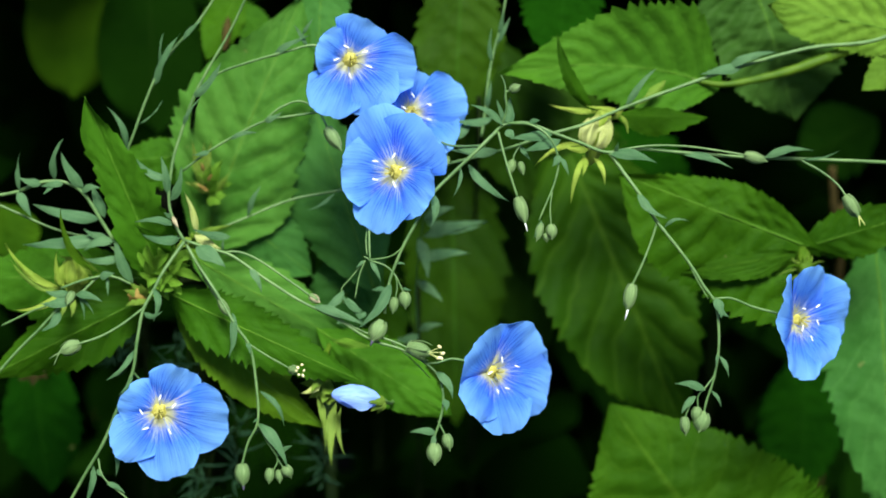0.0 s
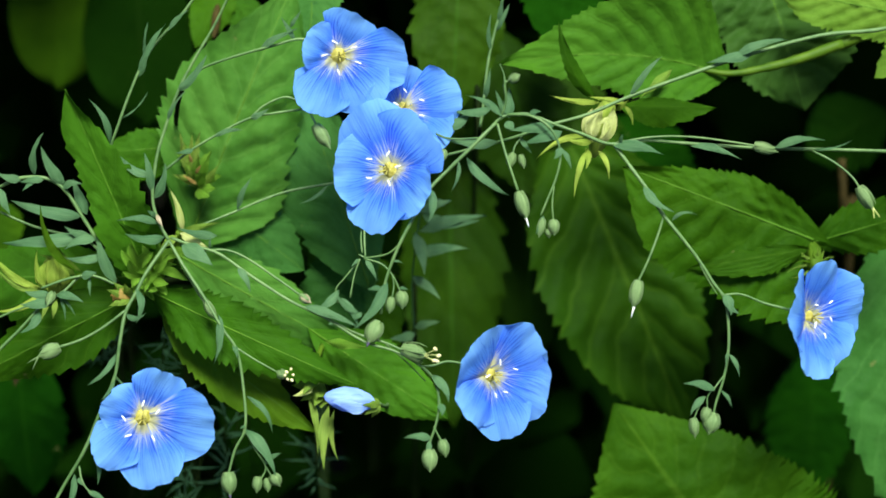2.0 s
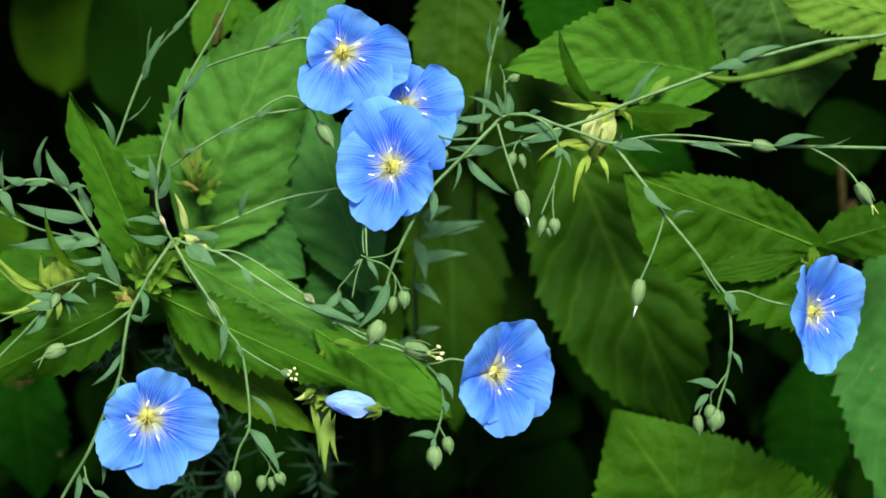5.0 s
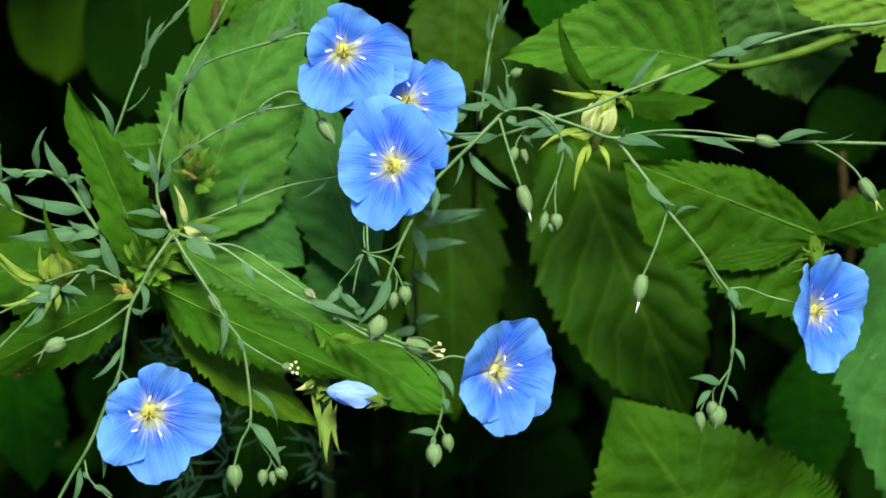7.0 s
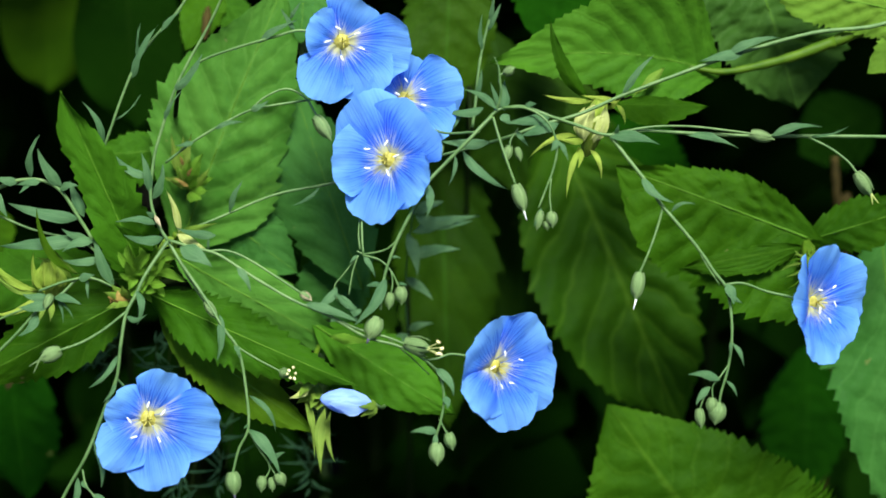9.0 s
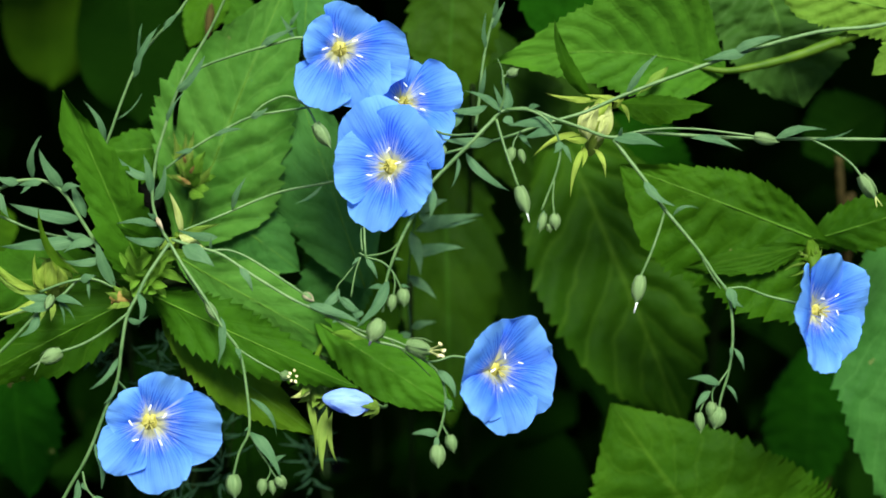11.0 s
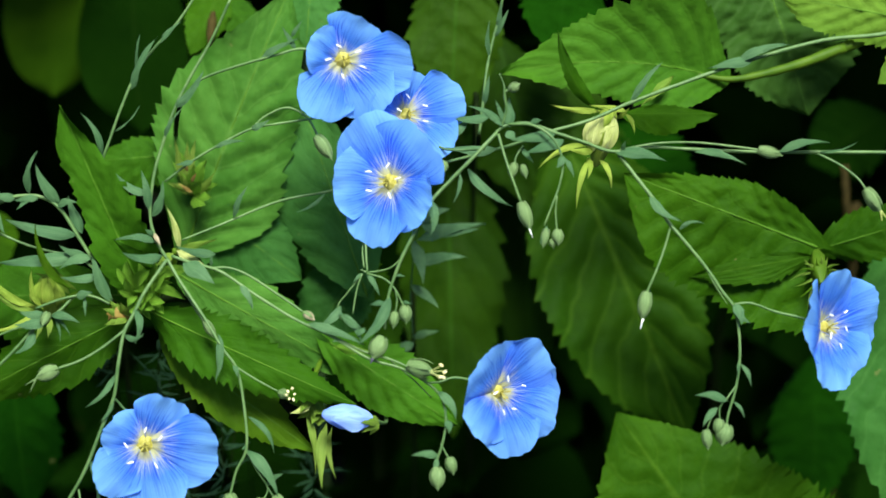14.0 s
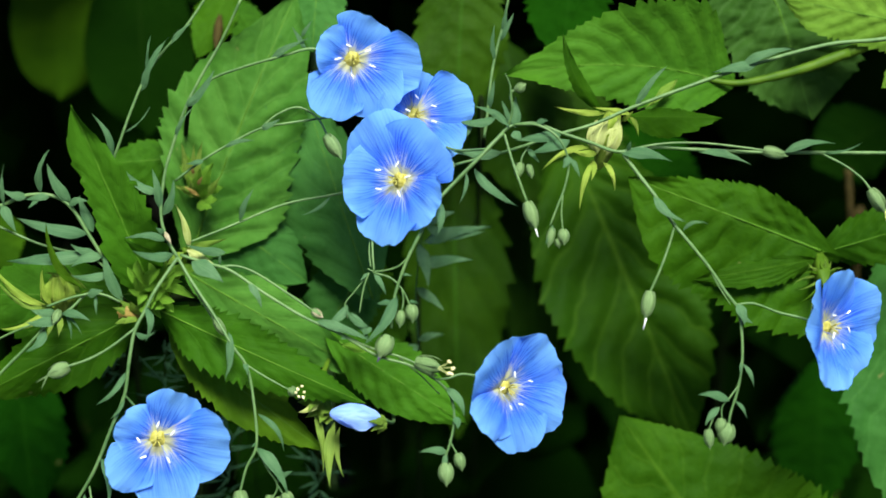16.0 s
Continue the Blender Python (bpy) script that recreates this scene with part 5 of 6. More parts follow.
# sprigs at the edge with broader grey leaves
edge = thing("flax_plant", (-9.02, 0.87, 0.2), "grey-green flax shoots with broad pointed leaves", "flower", FLAX)
stem(edge, [(-11.67, 1.57, 0.4), (-11.10, 1.68, 0.4), (-10.51, 1.91, 0.5), (-9.87, 1.92, 0.5), (-9.40, 1.64, 0.4), (-9.00, 1.01, 0.3), (-8.59, 0.30, 0.2), (-8.18, -0.63, 0.1)], 0.07, 0.07)
stem(edge, [(-11.72, 1.37, 0.2), (-11.15, 1.12, 0.2), (-10.30, 0.75, 0.2), (-9.58, 0.55, 0.2), (-8.94, 0.41, 0.2), (-8.47, 0.01, 0.1)], 0.05, 0.05, "branch")
stem(edge, [(-11.51, -3.06, 1), (-10.95, -2.43, 1), (-10.39, -1.87, 1), (-9.80, -1.24, 1), (-9.30, -0.90, 0.9), (-8.90, -0.52, 0.8), (-8.49, -0.55, 0.7), (-8.12, -0.72, 0.6)], 0.06, 0.05, "branch")
stem(edge, [(-11.45, -1.81, 0.7), (-10.72, -1.46, 0.8), (-10.14, -1.25, 0.9), (-9.79, -1.18, 0.9)], 0.04, 0.04, "branch")
stem(edge, [(-9.86, -0.83, 0.9), (-9.30, -0.62, 0.9), (-8.88, -0.52, 0.9)], 0.05, 0.05, "branch")
for base, tip, half, bend in (((-10.11, 1.95, 0.5), (-9.85, 3.03, 0.8), 0.15, 0.12), ((-9.37, 1.74, 0.4), (-9.93, 2.71, 0.7), 0.2, 0.05), ((-8.97, 0.98, 0.3), (-10.72, 1.36, 0.5), 0.24, 0.04), ((-8.87, 0.51, 0.2), (-10.99, 0.30, 0.4), 0.26, 0.03),
                              ((-9.47, 1.68, 0.4), (-8.89, 1.77, 0.7), 0.15, 0.1), ((-10.44, 1.92, 0.5), (-11.02, 2.05, 0.7), 0.16, 0.1), ((-10.23, 1.95, 0.5), (-10.37, 1.59, 0.8), 0.12, 0.15), ((-9.87, 1.92, 0.5), (-10.46, 1.81, 0.7), 0.14, 0.0),
                              ((-8.80, 0.51, 0.2), (-9.38, 0.72, 0.5), 0.15, 0.1), ((-8.59, 0.44, 0.2), (-9.38, 0.13, 0.5), 0.2, -0.1), ((-8.15, -0.70, 0.1), (-8.60, 0.58, 0.3), 0.2, 0.05), ((-8.87, 1.01, 0.2), (-9.23, 1.93, 0.2), 0.2, 0.0),
                              ((-11.03, 1.57, 0.4), (-11.01, 2.69, 0.6), 0.1, 0.05), ((-11.10, 1.71, 0.4), (-10.70, 1.00, 0.6), 0.18, 0.0), ((-9.53, -1.03, 1), (-10.32, -1.21, 1.2), 0.22, 0.1), ((-9.48, -0.99, 1), (-8.73, -1.18, 1.2), 0.15, 0.1),
                              ((-9.62, -0.94, 1), (-10.23, -0.89, 1.1), 0.16, 0.1), ((-8.90, -0.52, 0.8), (-8.46, -0.43, 1), 0.16, 0.0), ((-8.68, -0.55, 0.8), (-8.65, -1.04, 0.9), 0.06, 0.0), ((-9.90, -1.38, 1), (-10.32, -1.93, 1.2), 0.17, 0.15),
                              ((-9.41, -1.04, 0.9), (-9.25, -1.66, 1), 0.05, 0.1), ((-9.37, -1.08, 0.9), (-8.99, -1.52, 1), 0.05, 0.1), ((-8.47, 0.01, 0.1), (-9.42, -0.06, 0.3), 0.16, 0.1)):
    flax_leaf(edge, base, tip, half, bend)
bud(edge, (-9.55, -0.94, 1), (-9.63, -1.26, 1.3), 0.13)
part("stalk", tube([(-8.18, -0.63, 0.1), (-8.25, -0.94, -1.5), (-8.97, -1.28, -6)] + [down_to_soil((-10.73, -1.92, -16))], 0.07, 0.09), SHADE_STALK, edge)

# pale bell bud at the edge with long yellow stalks
bell = thing("leafy_plant", (-10.00, -0.42, -0.4), "pale yellow bell-shaped bud with long curved sepals", "plant", BROAD)
part("bud", lathe((-9.76, -1.03, -0.5), (-9.78, -0.07, 0.2), [(0, 0.08), (0.15, 0.22), (0.4, 0.31), (0.7, 0.28), (0.9, 0.18), (1.0, 0.1)], 18, 0.12), BLANCHED, bell, "pale yellow-green folded bud")
for a, b, e in (((-9.98, -0.86, 0), (-9.86, -0.16, 0.3), 0.14), ((-9.75, -0.9, 0.1), (-9.70, -0.1, 0.35), -0.04), ((-9.53, -0.84, 0), (-9.55, -0.2, 0.3), -0.14)):
    part("petal", blade(a, b, 0.15, arch=0.18, bend=e, fold=0.4, full=0.5, rows=10, cols=2, relief=0), BLANCHED, bell, "cream folded petal")
for a, b, w, e, kind in (((-9.99, -0.88, -0.2), (-11.49, 0.33, 0.1), 0.1, 0.12, BLANCHED), ((-9.93, -0.93, -0.2), (-11.37, -0.10, 0), 0.08, 0.15, SEPAL), ((-10.03, -0.85, -0.2), (-11.25, -1.41, 0.1), 0.09, 0.15, BLANCHED), ((-9.07, -0.41, 0.5), (-9.84, 1.24, 1.1), 0.11, 0.13, YOUNG),
                         ((-9.24, -0.56, -0.2), (-10.06, 0.01, 0.3), 0.1, -0.1, SEPAL), ((-9.89, -0.99, -0.2), (-10.04, -1.69, 0.2), 0.08, 0.0, SEPAL), ((-9.86, -0.91, 0.1), (-10.08, 0.13, 0.4), 0.08, 0.12, BLANCHED), ((-9.74, -1.13, -0.2), (-9.73, -1.62, 0.2), 0.08, 0.0, SEPAL),
                         ((-9.10, -0.42, -0.2), (-9.80, 0.51, 0.2), 0.1, 0.1, SEPAL), ((-9.41, -0.92, -0.2), (-8.87, -0.41, 0.2), 0.1, 0.1, YOUNG)):
    part("sepal", blade(a, b, w, arch=0.06, bend=e, fold=0.3, rows=12, cols=2, relief=0), kind, bell)
stalk(bell, (-9.83, -1.03, -0.6), (0.0, 0.02), 0.1)

# withered bloom at the fork
dry = thing("withered_bloom", (-7.98, -1.06, 0), "withered orange-brown bloom in the whorl of leaves", "flower")
part("husk", lathe((-7.82, -1.11, -0.3), (-8.18, -0.98, 0.1), [(0, 0.08), (0.3, 0.18), (0.7, 0.22), (1.0, 0.16)], 12, 0.25), RUST, dry)
for b in ((-8.39, -0.87, 0.2), (-8.33, -1.29, 0.2), (-8.09, -1.29, 0.3), (-7.92, -0.70, 0.3), (-7.70, -0.81, 0.4), (-8.22, -0.67, 0.2)):
    part("petal", blade((-7.82, -1.07, -0.1), b, 0.13, arch=0.15, rows=8, cols=2, relief=0), SEPAL if b[1] > -1.4 else RUST, dry)
part("stalk", tube([(-7.81, -1.14, -0.4), (-7.61, -1.03, -0.9), (-7.36, -0.86, -1)], 0.06, 0.06), STALK, dry)

# yellow spike and cream pieces above the fork
spike = thing("shoot_tip", (-6.58, 0.58, 0.1), "pale yellow-green pointed shoot tip at the fork", "plant")
part("leaf", blade((-6.49, 0.53, 0), (-6.77, 1.68, 0.4), 0.09, bend=-0.06, arch=0.06, rows=10, cols=2, relief=0), CREAM, spike)
part("leaf", blade((-6.60, 0.56, 0), (-5.46, 0.84, 0.4), 0.09, arch=0.06, rows=10, cols=2, relief=0), SEPAL, spike)
part("leaf", blade((-6.60, 0.56, 0), (-5.78, 0.18, 0.4), 0.12, arch=0.06, rows=10, cols=2, relief=0), CREAM, spike)
part("leaf", blade((-6.63, 0.51, 0), (-7.02, 0.16, 0.4), 0.12, arch=0.06, rows=10, cols=2, relief=0), SEPAL, spike)
part("stalk", tube([(-6.60, 0.59, 0), (-6.72, 0.16, -0.4), (-7.27, -0.71, -0.9)], 0.07, 0.08), STALK, spike)

# drooping yellow-green bloom with one closed blue flower
droop = thing("closed_flower", (-2.60, -3.53, 0.4), "closed pale blue flax flower with rolled petals", "flower")
part("petal", lathe((-1.61, -3.69, 0.5), (-2.88, -3.51, 0.9), [(0, 0.05), (0.15, 0.2), (0.4, 0.3), (0.65, 0.3), (0.85, 0.2), (0.97, 0.1), (1, 0.03)], 16, 0.06), FADED, droop, "rolled pale blue petals")
part("petal", blade((-1.72, -3.75, 0.7), (-2.70, -3.58, 1.15), 0.26, arch=0.1, fold=0.3, rows=12, cols=3, relief=0), FADED, droop)
for b in ((-1.92, -3.99, 0.6), (-1.95, -3.71, 0.9), (-1.83, -3.57, 0.6), (-1.73, -4.06, 0.4)):
    part("sepal", blade((-1.50, -3.72, 0.5), b, 0.1, arch=0.1, rows=8, cols=2, relief=0), SEPAL, droop)
part("stalk", tube([(-1.55, -3.70, 0.5), (-1.43, -3.83, -0.2), (-1.38, -3.84, -1.4), (-1.57, -3.31, -2.6), (-2.18, -2.40, -2.6)], 0.05, 0.05), FLAX_STEM, droop)

fringe = thing("drooping_calyx", (-3.15, -3.44, -0.3), "drooping calyx with long hanging yellow-green sepals", "flower")
for a, b, w, e in (((-3.39, -3.38, -0.3), (-3.09, -5.07, 0.1), 0.09, 0.05), ((-2.84, -3.80, -0.2), (-2.90, -5.42, 0.4), 0.14, -0.05), ((-2.70, -3.92, -0.2), (-2.55, -5.18, 0.3), 0.08, -0.1), ((-3.29, -3.32, -0.3), (-3.77, -3.30, 0), 0.12, 0.0),
                   ((-3.22, -3.32, -0.3), (-3.55, -3.69, 0.1), 0.12, 0.1), ((-3.08, -3.36, -0.3), (-3.36, -3.01, 0.1), 0.1, 0.0), ((-3.01, -3.44, -0.3), (-3.19, -3.83, 0.2), 0.13, 0.0), ((-3.13, -3.13, 0), (-3.62, -2.96, 0.4), 0.1, 0.1), ((-3.06, -3.16, 0), (-3.45, -3.52, 0.5), 0.12, -0.1), ((-3.19, -3.24, 0.1), (-3.71, -3.53, 0.4), 0.1, 0.1)):
    part("sepal", blade(a, b, w, arch=0.06, bend=e, fold=0.3, rows=12, cols=2, relief=0), CREAM if w == 0.1 and b[1] > -3.8 else SEPAL, fringe)
part("calyx", lathe((-3.24, -3.24, -0.5), (-2.99, -3.70, 0), [(0, 0.08), (0.4, 0.22), (1, 0.2)], 10, 0.2), SEPAL, fringe)
part("stalk", tube([(-3.24, -3.24, -0.5), (-3.26, -2.90, -0.9), (-3.10, -2.36, -1.8)], 0.06, 0.07), STALK, fringe)

# blurred flax shoots further back
far_flax = thing("flax_plant", (-0.68, 0.17, -3.4), "dim flax shoots with narrow leaves behind the flowers", "flower", FLAX)
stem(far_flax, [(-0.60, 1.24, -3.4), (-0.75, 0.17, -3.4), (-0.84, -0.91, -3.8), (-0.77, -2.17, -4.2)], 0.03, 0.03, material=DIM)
for base, tip, half, bend in (((-0.65, 0.63, -3.4), (1.18, 1.05, -2.8), 0.25, 0.05), ((-0.55, 1.09, -3.4), (1.00, 0.93, -2.8), 0.24, -0.1), ((-0.75, 0.02, -3.4), (0.70, 0.17, -2.8), 0.24, 0.05), ((-0.75, 0.63, -3.4), (-0.49, -0.56, -3), 0.25, 0.05),
                              ((-0.81, -0.60, -3.8), (-0.06, -1.21, -3.2), 0.2, 0.05), ((-0.60, 1.17, -3.4), (0.24, 1.46, -3), 0.24, 0.05), ((-0.77, -2.17, -4.2), (-1.46, -2.31, -3.8), 0.2, 0.05), ((-0.77, -2.01, -4.2), (-0.06, -1.84, -3.8), 0.16, 0.05)):
    flax_leaf(far_flax, base, tip, half, bend, material=FAR)
part("stalk", tube([(-0.77, -2.17, -4.2), (-0.79, -2.49, -6), (-0.84, -2.73, -9)] + [down_to_soil((-0.98, -3.18, -18))], 0.06, 0.08), SHADE_STALK, far_flax)

rng = random.Random(21)
for cx, cy, cz in ((-7.68, -3.10, -4), (-6.03, -5.33, -4.5), (-3.56, -5.54, -5), (-9.49, -2.50, -4.5), (-7.06, -6.52, -4)):
    dim = thing("flax_plant", (cx, cy, cz), "low feathery flax shoot, shade put into its leaf colour", "flower", FLAX)
    c = Vector((cx, cy, cz))
    stem(dim, [c + Vector((0, 0.9, 0)), c, c + Vector((0.1, -0.6, -0.6)), c + Vector((0.1, -0.8, -6)), down_to_soil(c + Vector((0.1, -1, -12)))], 0.03, 0.04, material=SHADE_STALK)
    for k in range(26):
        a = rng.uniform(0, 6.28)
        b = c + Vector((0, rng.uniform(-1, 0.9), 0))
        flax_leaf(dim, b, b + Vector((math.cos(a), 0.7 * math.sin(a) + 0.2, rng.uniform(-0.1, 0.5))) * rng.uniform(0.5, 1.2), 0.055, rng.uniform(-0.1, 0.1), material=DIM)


def motions():
    """The breeze: millimetres right and up, and degrees of turn, about each plant's pivot."""
    def sway(ob, rows):
        p = PIVOT[ob] * CM
        walk(ob, [(t, BED @ Matrix.Translation(p + Vector((x, y, 0)) * 0.001) @ pose(0, 0, 0, 0, 0, turn)) for t, x, y, turn in rows])

    def nod(head, rows):
        m = head.matrix_basis.copy()
        walk(head, [(t, Matrix.Translation(Vector((x, y, 0)) * 0.001) @ m) for t, x, y in rows])

    sway(left_flax, [(0, -0.46, 0.85, -0.11), (0.5, 0.27, 1.62, 0.07), (1, -0.21, 0.70, -0.22), (1.5, -0.40, -0.29, -0.40), (2, -1.06, -0.31, -0.08),
         (2.5, -1.07, 0.73, 0.21), (3, -0.65, 1.69, 0.03), (3.5, -0.24, 1.17, 0.15), (4, -0.40, 1.13, 0.00), (6.5, -0.75, 0.79, 0.16), (7, 0.00, -0.00, 0.00),
         (7.5, -0.39, -0.28, -0.05), (8, -0.32, 1.02, 0.28), (8.5, 0.79, 1.29, 0.36), (9, 0.73, 0.32, 0.61), (11.5, 0.41, -0.76, 0.37),
         (12, 0.17, -0.96, 0.27), (12.5, -0.00, -1.58, 0.30), (13, 0.16, -2.11, 0.61), (13.5, -0.23, -2.37, 0.24), (14, -0.29, -2.64, 0.38),
         (14.5, -0.19, -2.22, 0.42), (15, 0.64, -1.95, 0.26), (15.5, 0.40, -1.79, 0.33), (16, 0.72, -1.61, 0.38)])
    sway(spray, [(0, -0.75, 0.69, 0.20), (0.5, 0.06, 1.43, 0.33), (1, -0.32, 0.82, -0.42), (1.5, -0.36, -0.06, -0.45), (2, -1.03, -0.07, 0.17),
         (2.5, -1.15, 0.87, 0.89), (3, -0.95, 1.67, 1.28), (3.5, -0.61, 1.10, 1.37), (4, -0.59, 1.14, 0.72), (6.5, -0.95, 0.87, 0.73),
         (7, 0.00, -0.00, -0.00), (7.5, -0.34, -0.29, -0.60), (8, -0.57, 0.96, 1.09), (8.5, 0.64, 1.17, 1.15), (9, 0.49, 0.13, 1.75),
         (11.5, 0.54, -0.38, 1.08), (12, 0.59, -0.72, 0.83), (12.5, 0.29, -1.18, 0.99), (13, 0.58, -1.65, 0.87), (13.5, 0.41, -1.95, 0.60),
         (14, 0.37, -2.25, 0.77), (14.5, 0.49, -1.77, 0.96), (15, 1.05, -1.59, 0.87), (15.5, 0.76, -1.53, 1.05), (16, 0.93, -1.34, 1.21)])
    sway(long_flax, [(0, -0.60, -0.68, -0.72), (0.5, 0.06, 0.60, -0.58), (1, -0.19, -0.99, -0.63), (1.5, -0.19, -0.03, 0.04), (2, -0.55, -0.17, -0.19),
         (2.5, -0.94, 1.38, -0.22), (3, -0.68, 2.86, 0.03), (3.5, -0.48, 2.21, 0.05), (4, -0.50, 2.03, 0.19), (6.5, -0.72, 1.90, 0.17),
         (7, 0.00, -0.00, -0.00), (7.5, -0.43, -1.19, -0.20), (8, -0.40, 1.91, -0.01), (8.5, 0.37, 2.85, 0.35), (9, 0.38, 2.77, 0.54),
         (11.5, 0.20, 1.86, 0.57), (12, 0.00, 2.03, 0.83), (12.5, -0.07, 1.25, 0.66), (13, -0.04, 1.55, 1.00), (13.5, -0.07, 1.18, 0.99),
         (14, -0.09, 1.00, 0.96), (14.5, -0.11, 1.81, 1.12), (15, 0.30, 2.05, 1.32), (15.5, 0.07, 1.16, 0.72), (16, 0.22, 1.82, 0.95)])
    sway(drop, [(0, -0.77, 0.29, -0.97), (0.5, -0.05, 1.19, -0.69), (1, -0.22, -0.14, -0.88), (1.5, -0.34, -0.06, -0.07), (2, -0.64, 0.30, -0.56),
         (2.5, -1.27, 1.95, -1.26), (3, -0.72, 2.68, 0.14), (3.5, -0.65, 2.20, 0.10), (4, -0.60, 1.81, 0.33), (6.5, -0.74, 1.64, 0.22),
         (7, 0.00, -0.00, -0.00), (7.5, -0.29, -0.71, -0.98), (8, -0.46, 2.00, -0.03), (8.5, 0.35, 2.22, 0.49), (9, 0.40, 1.98, 0.77),
         (11.5, 0.07, 1.03, 0.24), (12, 0.10, 0.96, 0.34), (12.5, -0.06, 0.23, 0.38), (13, 0.10, -0.02, 1.40), (13.5, 0.21, -0.21, 0.75),
         (14, 0.29, -0.49, 0.65), (14.5, 0.30, 0.08, 0.25), (15, 0.70, -0.04, 0.56), (15.5, 0.32, -0.14, -0.10), (16, 0.37, 0.39, 0.26)])
    sway(upper, [(0, -0.11, 1.76, -0.00), (0.5, 0.93, 3.11, -0.00), (1, 0.26, 1.02, -0.00), (1.5, -0.17, -0.08, -0.00), (2, -1.12, 0.03, -0.00),
         (2.5, -1.05, 2.27, -0.00), (3, -0.05, 3.82, -0.00), (3.5, -0.08, 2.61, -0.00), (4, -0.27, 2.07, -0.00), (6.5, -0.85, 1.91, -0.00),
         (7, 0.00, -0.00, -0.00), (7.5, -0.14, 0.03, -0.00), (8, -0.05, 2.78, -0.00), (8.5, 1.27, 3.20, -0.00), (9, 1.11, 2.50, -0.00),
         (11.5, 0.19, 0.02, -0.00), (12, 0.48, 0.26, -0.00), (12.5, 0.19, -0.23, -0.00), (13, 0.41, -0.55, -0.00), (13.5, 0.37, -0.83, -0.00),
         (14, 0.05, -0.84, -0.00), (14.5, 0.18, -0.49, -0.00), (15, 1.07, -0.53, -0.00), (15.5, 0.81, -0.08, -0.00), (16, 0.99, 0.12, -0.00)])
    sway(whorl, [(0, -0.45, 0.62, -0.09), (0.5, 0.03, 1.48, -0.26), (1, -0.30, 0.64, -0.12), (1.5, -0.36, -0.27, -0.02), (2, -0.78, -0.25, 0.12),
         (2.5, -0.83, 0.61, 0.08), (3, -0.57, 1.48, -0.13), (3.5, -0.24, 0.84, 0.06), (4, -0.24, 0.79, 0.06), (6.5, -0.63, 0.79, -0.04),
         (7, 0.00, -0.00, -0.00), (7.5, -0.50, -0.27, -0.01), (8, -0.34, 0.92, -0.00), (8.5, 0.61, 1.03, 0.00), (9, 0.52, 0.16, 0.20),
         (11.5, 0.23, -0.63, -0.04), (12, -0.02, -0.83, -0.03), (12.5, -0.15, -1.47, 0.11), (13, -0.18, -1.91, 0.10), (13.5, -0.45, -2.02, 0.05),
         (14, -0.46, -2.36, 0.10), (14.5, -0.25, -1.98, 0.13), (15, 0.41, -1.81, 0.12), (15.5, 0.14, -1.71, 0.10), (16, 0.43, -1.53, 0.10)])
    sway(dry, [(0, -0.46, 0.63, -0.09), (0.5, 0.02, 1.51, -0.26), (1, -0.31, 0.66, -0.12), (1.5, -0.36, -0.27, -0.02), (2, -0.77, -0.27, 0.12),
         (2.5, -0.83, 0.60, 0.08), (3, -0.58, 1.50, -0.13), (3.5, -0.24, 0.83, 0.06), (4, -0.24, 0.78, 0.06), (6.5, -0.63, 0.79, -0.04),
         (7, 0.00, -0.00, -0.00), (7.5, -0.50, -0.27, -0.01), (8, -0.34, 0.92, -0.00), (8.5, 0.61, 1.03, 0.00), (9, 0.53, 0.14, 0.20),
         (11.5, 0.23, -0.62, -0.04), (12, -0.02, -0.83, -0.03), (12.5, -0.15, -1.49, 0.11), (13, -0.18, -1.92, 0.10), (13.5, -0.44, -2.03, 0.05),
         (14, -0.45, -2.37, 0.10), (14.5, -0.24, -2.00, 0.13), (15, 0.42, -1.82, 0.12), (15.5, 0.15, -1.72, 0.10), (16, 0.43, -1.54, 0.10)])
    sway(spike, [(0, -0.43, 0.61, -0.09), (0.5, 0.09, 1.45, -0.26), (1, -0.27, 0.63, -0.12), (1.5, -0.36, -0.28, -0.02), (2, -0.81, -0.24, 0.12),
         (2.5, -0.85, 0.62, 0.08), (3, -0.54, 1.47, -0.13), (3.5, -0.26, 0.84, 0.06), (4, -0.26, 0.79, 0.06), (6.5, -0.62, 0.78, -0.04),
         (7, 0.00, -0.00, -0.00), (7.5, -0.50, -0.27, -0.01), (8, -0.34, 0.92, -0.00), (8.5, 0.61, 1.03, 0.00), (9, 0.48, 0.18, 0.20),
         (11.5, 0.24, -0.63, -0.04), (12, -0.01, -0.83, -0.03), (12.5, -0.18, -1.46, 0.11), (13, -0.21, -1.90, 0.10), (13.5, -0.46, -2.01, 0.05),
         (14, -0.48, -2.35, 0.10), (14.5, -0.28, -1.97, 0.13), (15, 0.38, -1.80, 0.12), (15.5, 0.12, -1.70, 0.10), (16, 0.40, -1.52, 0.10)])
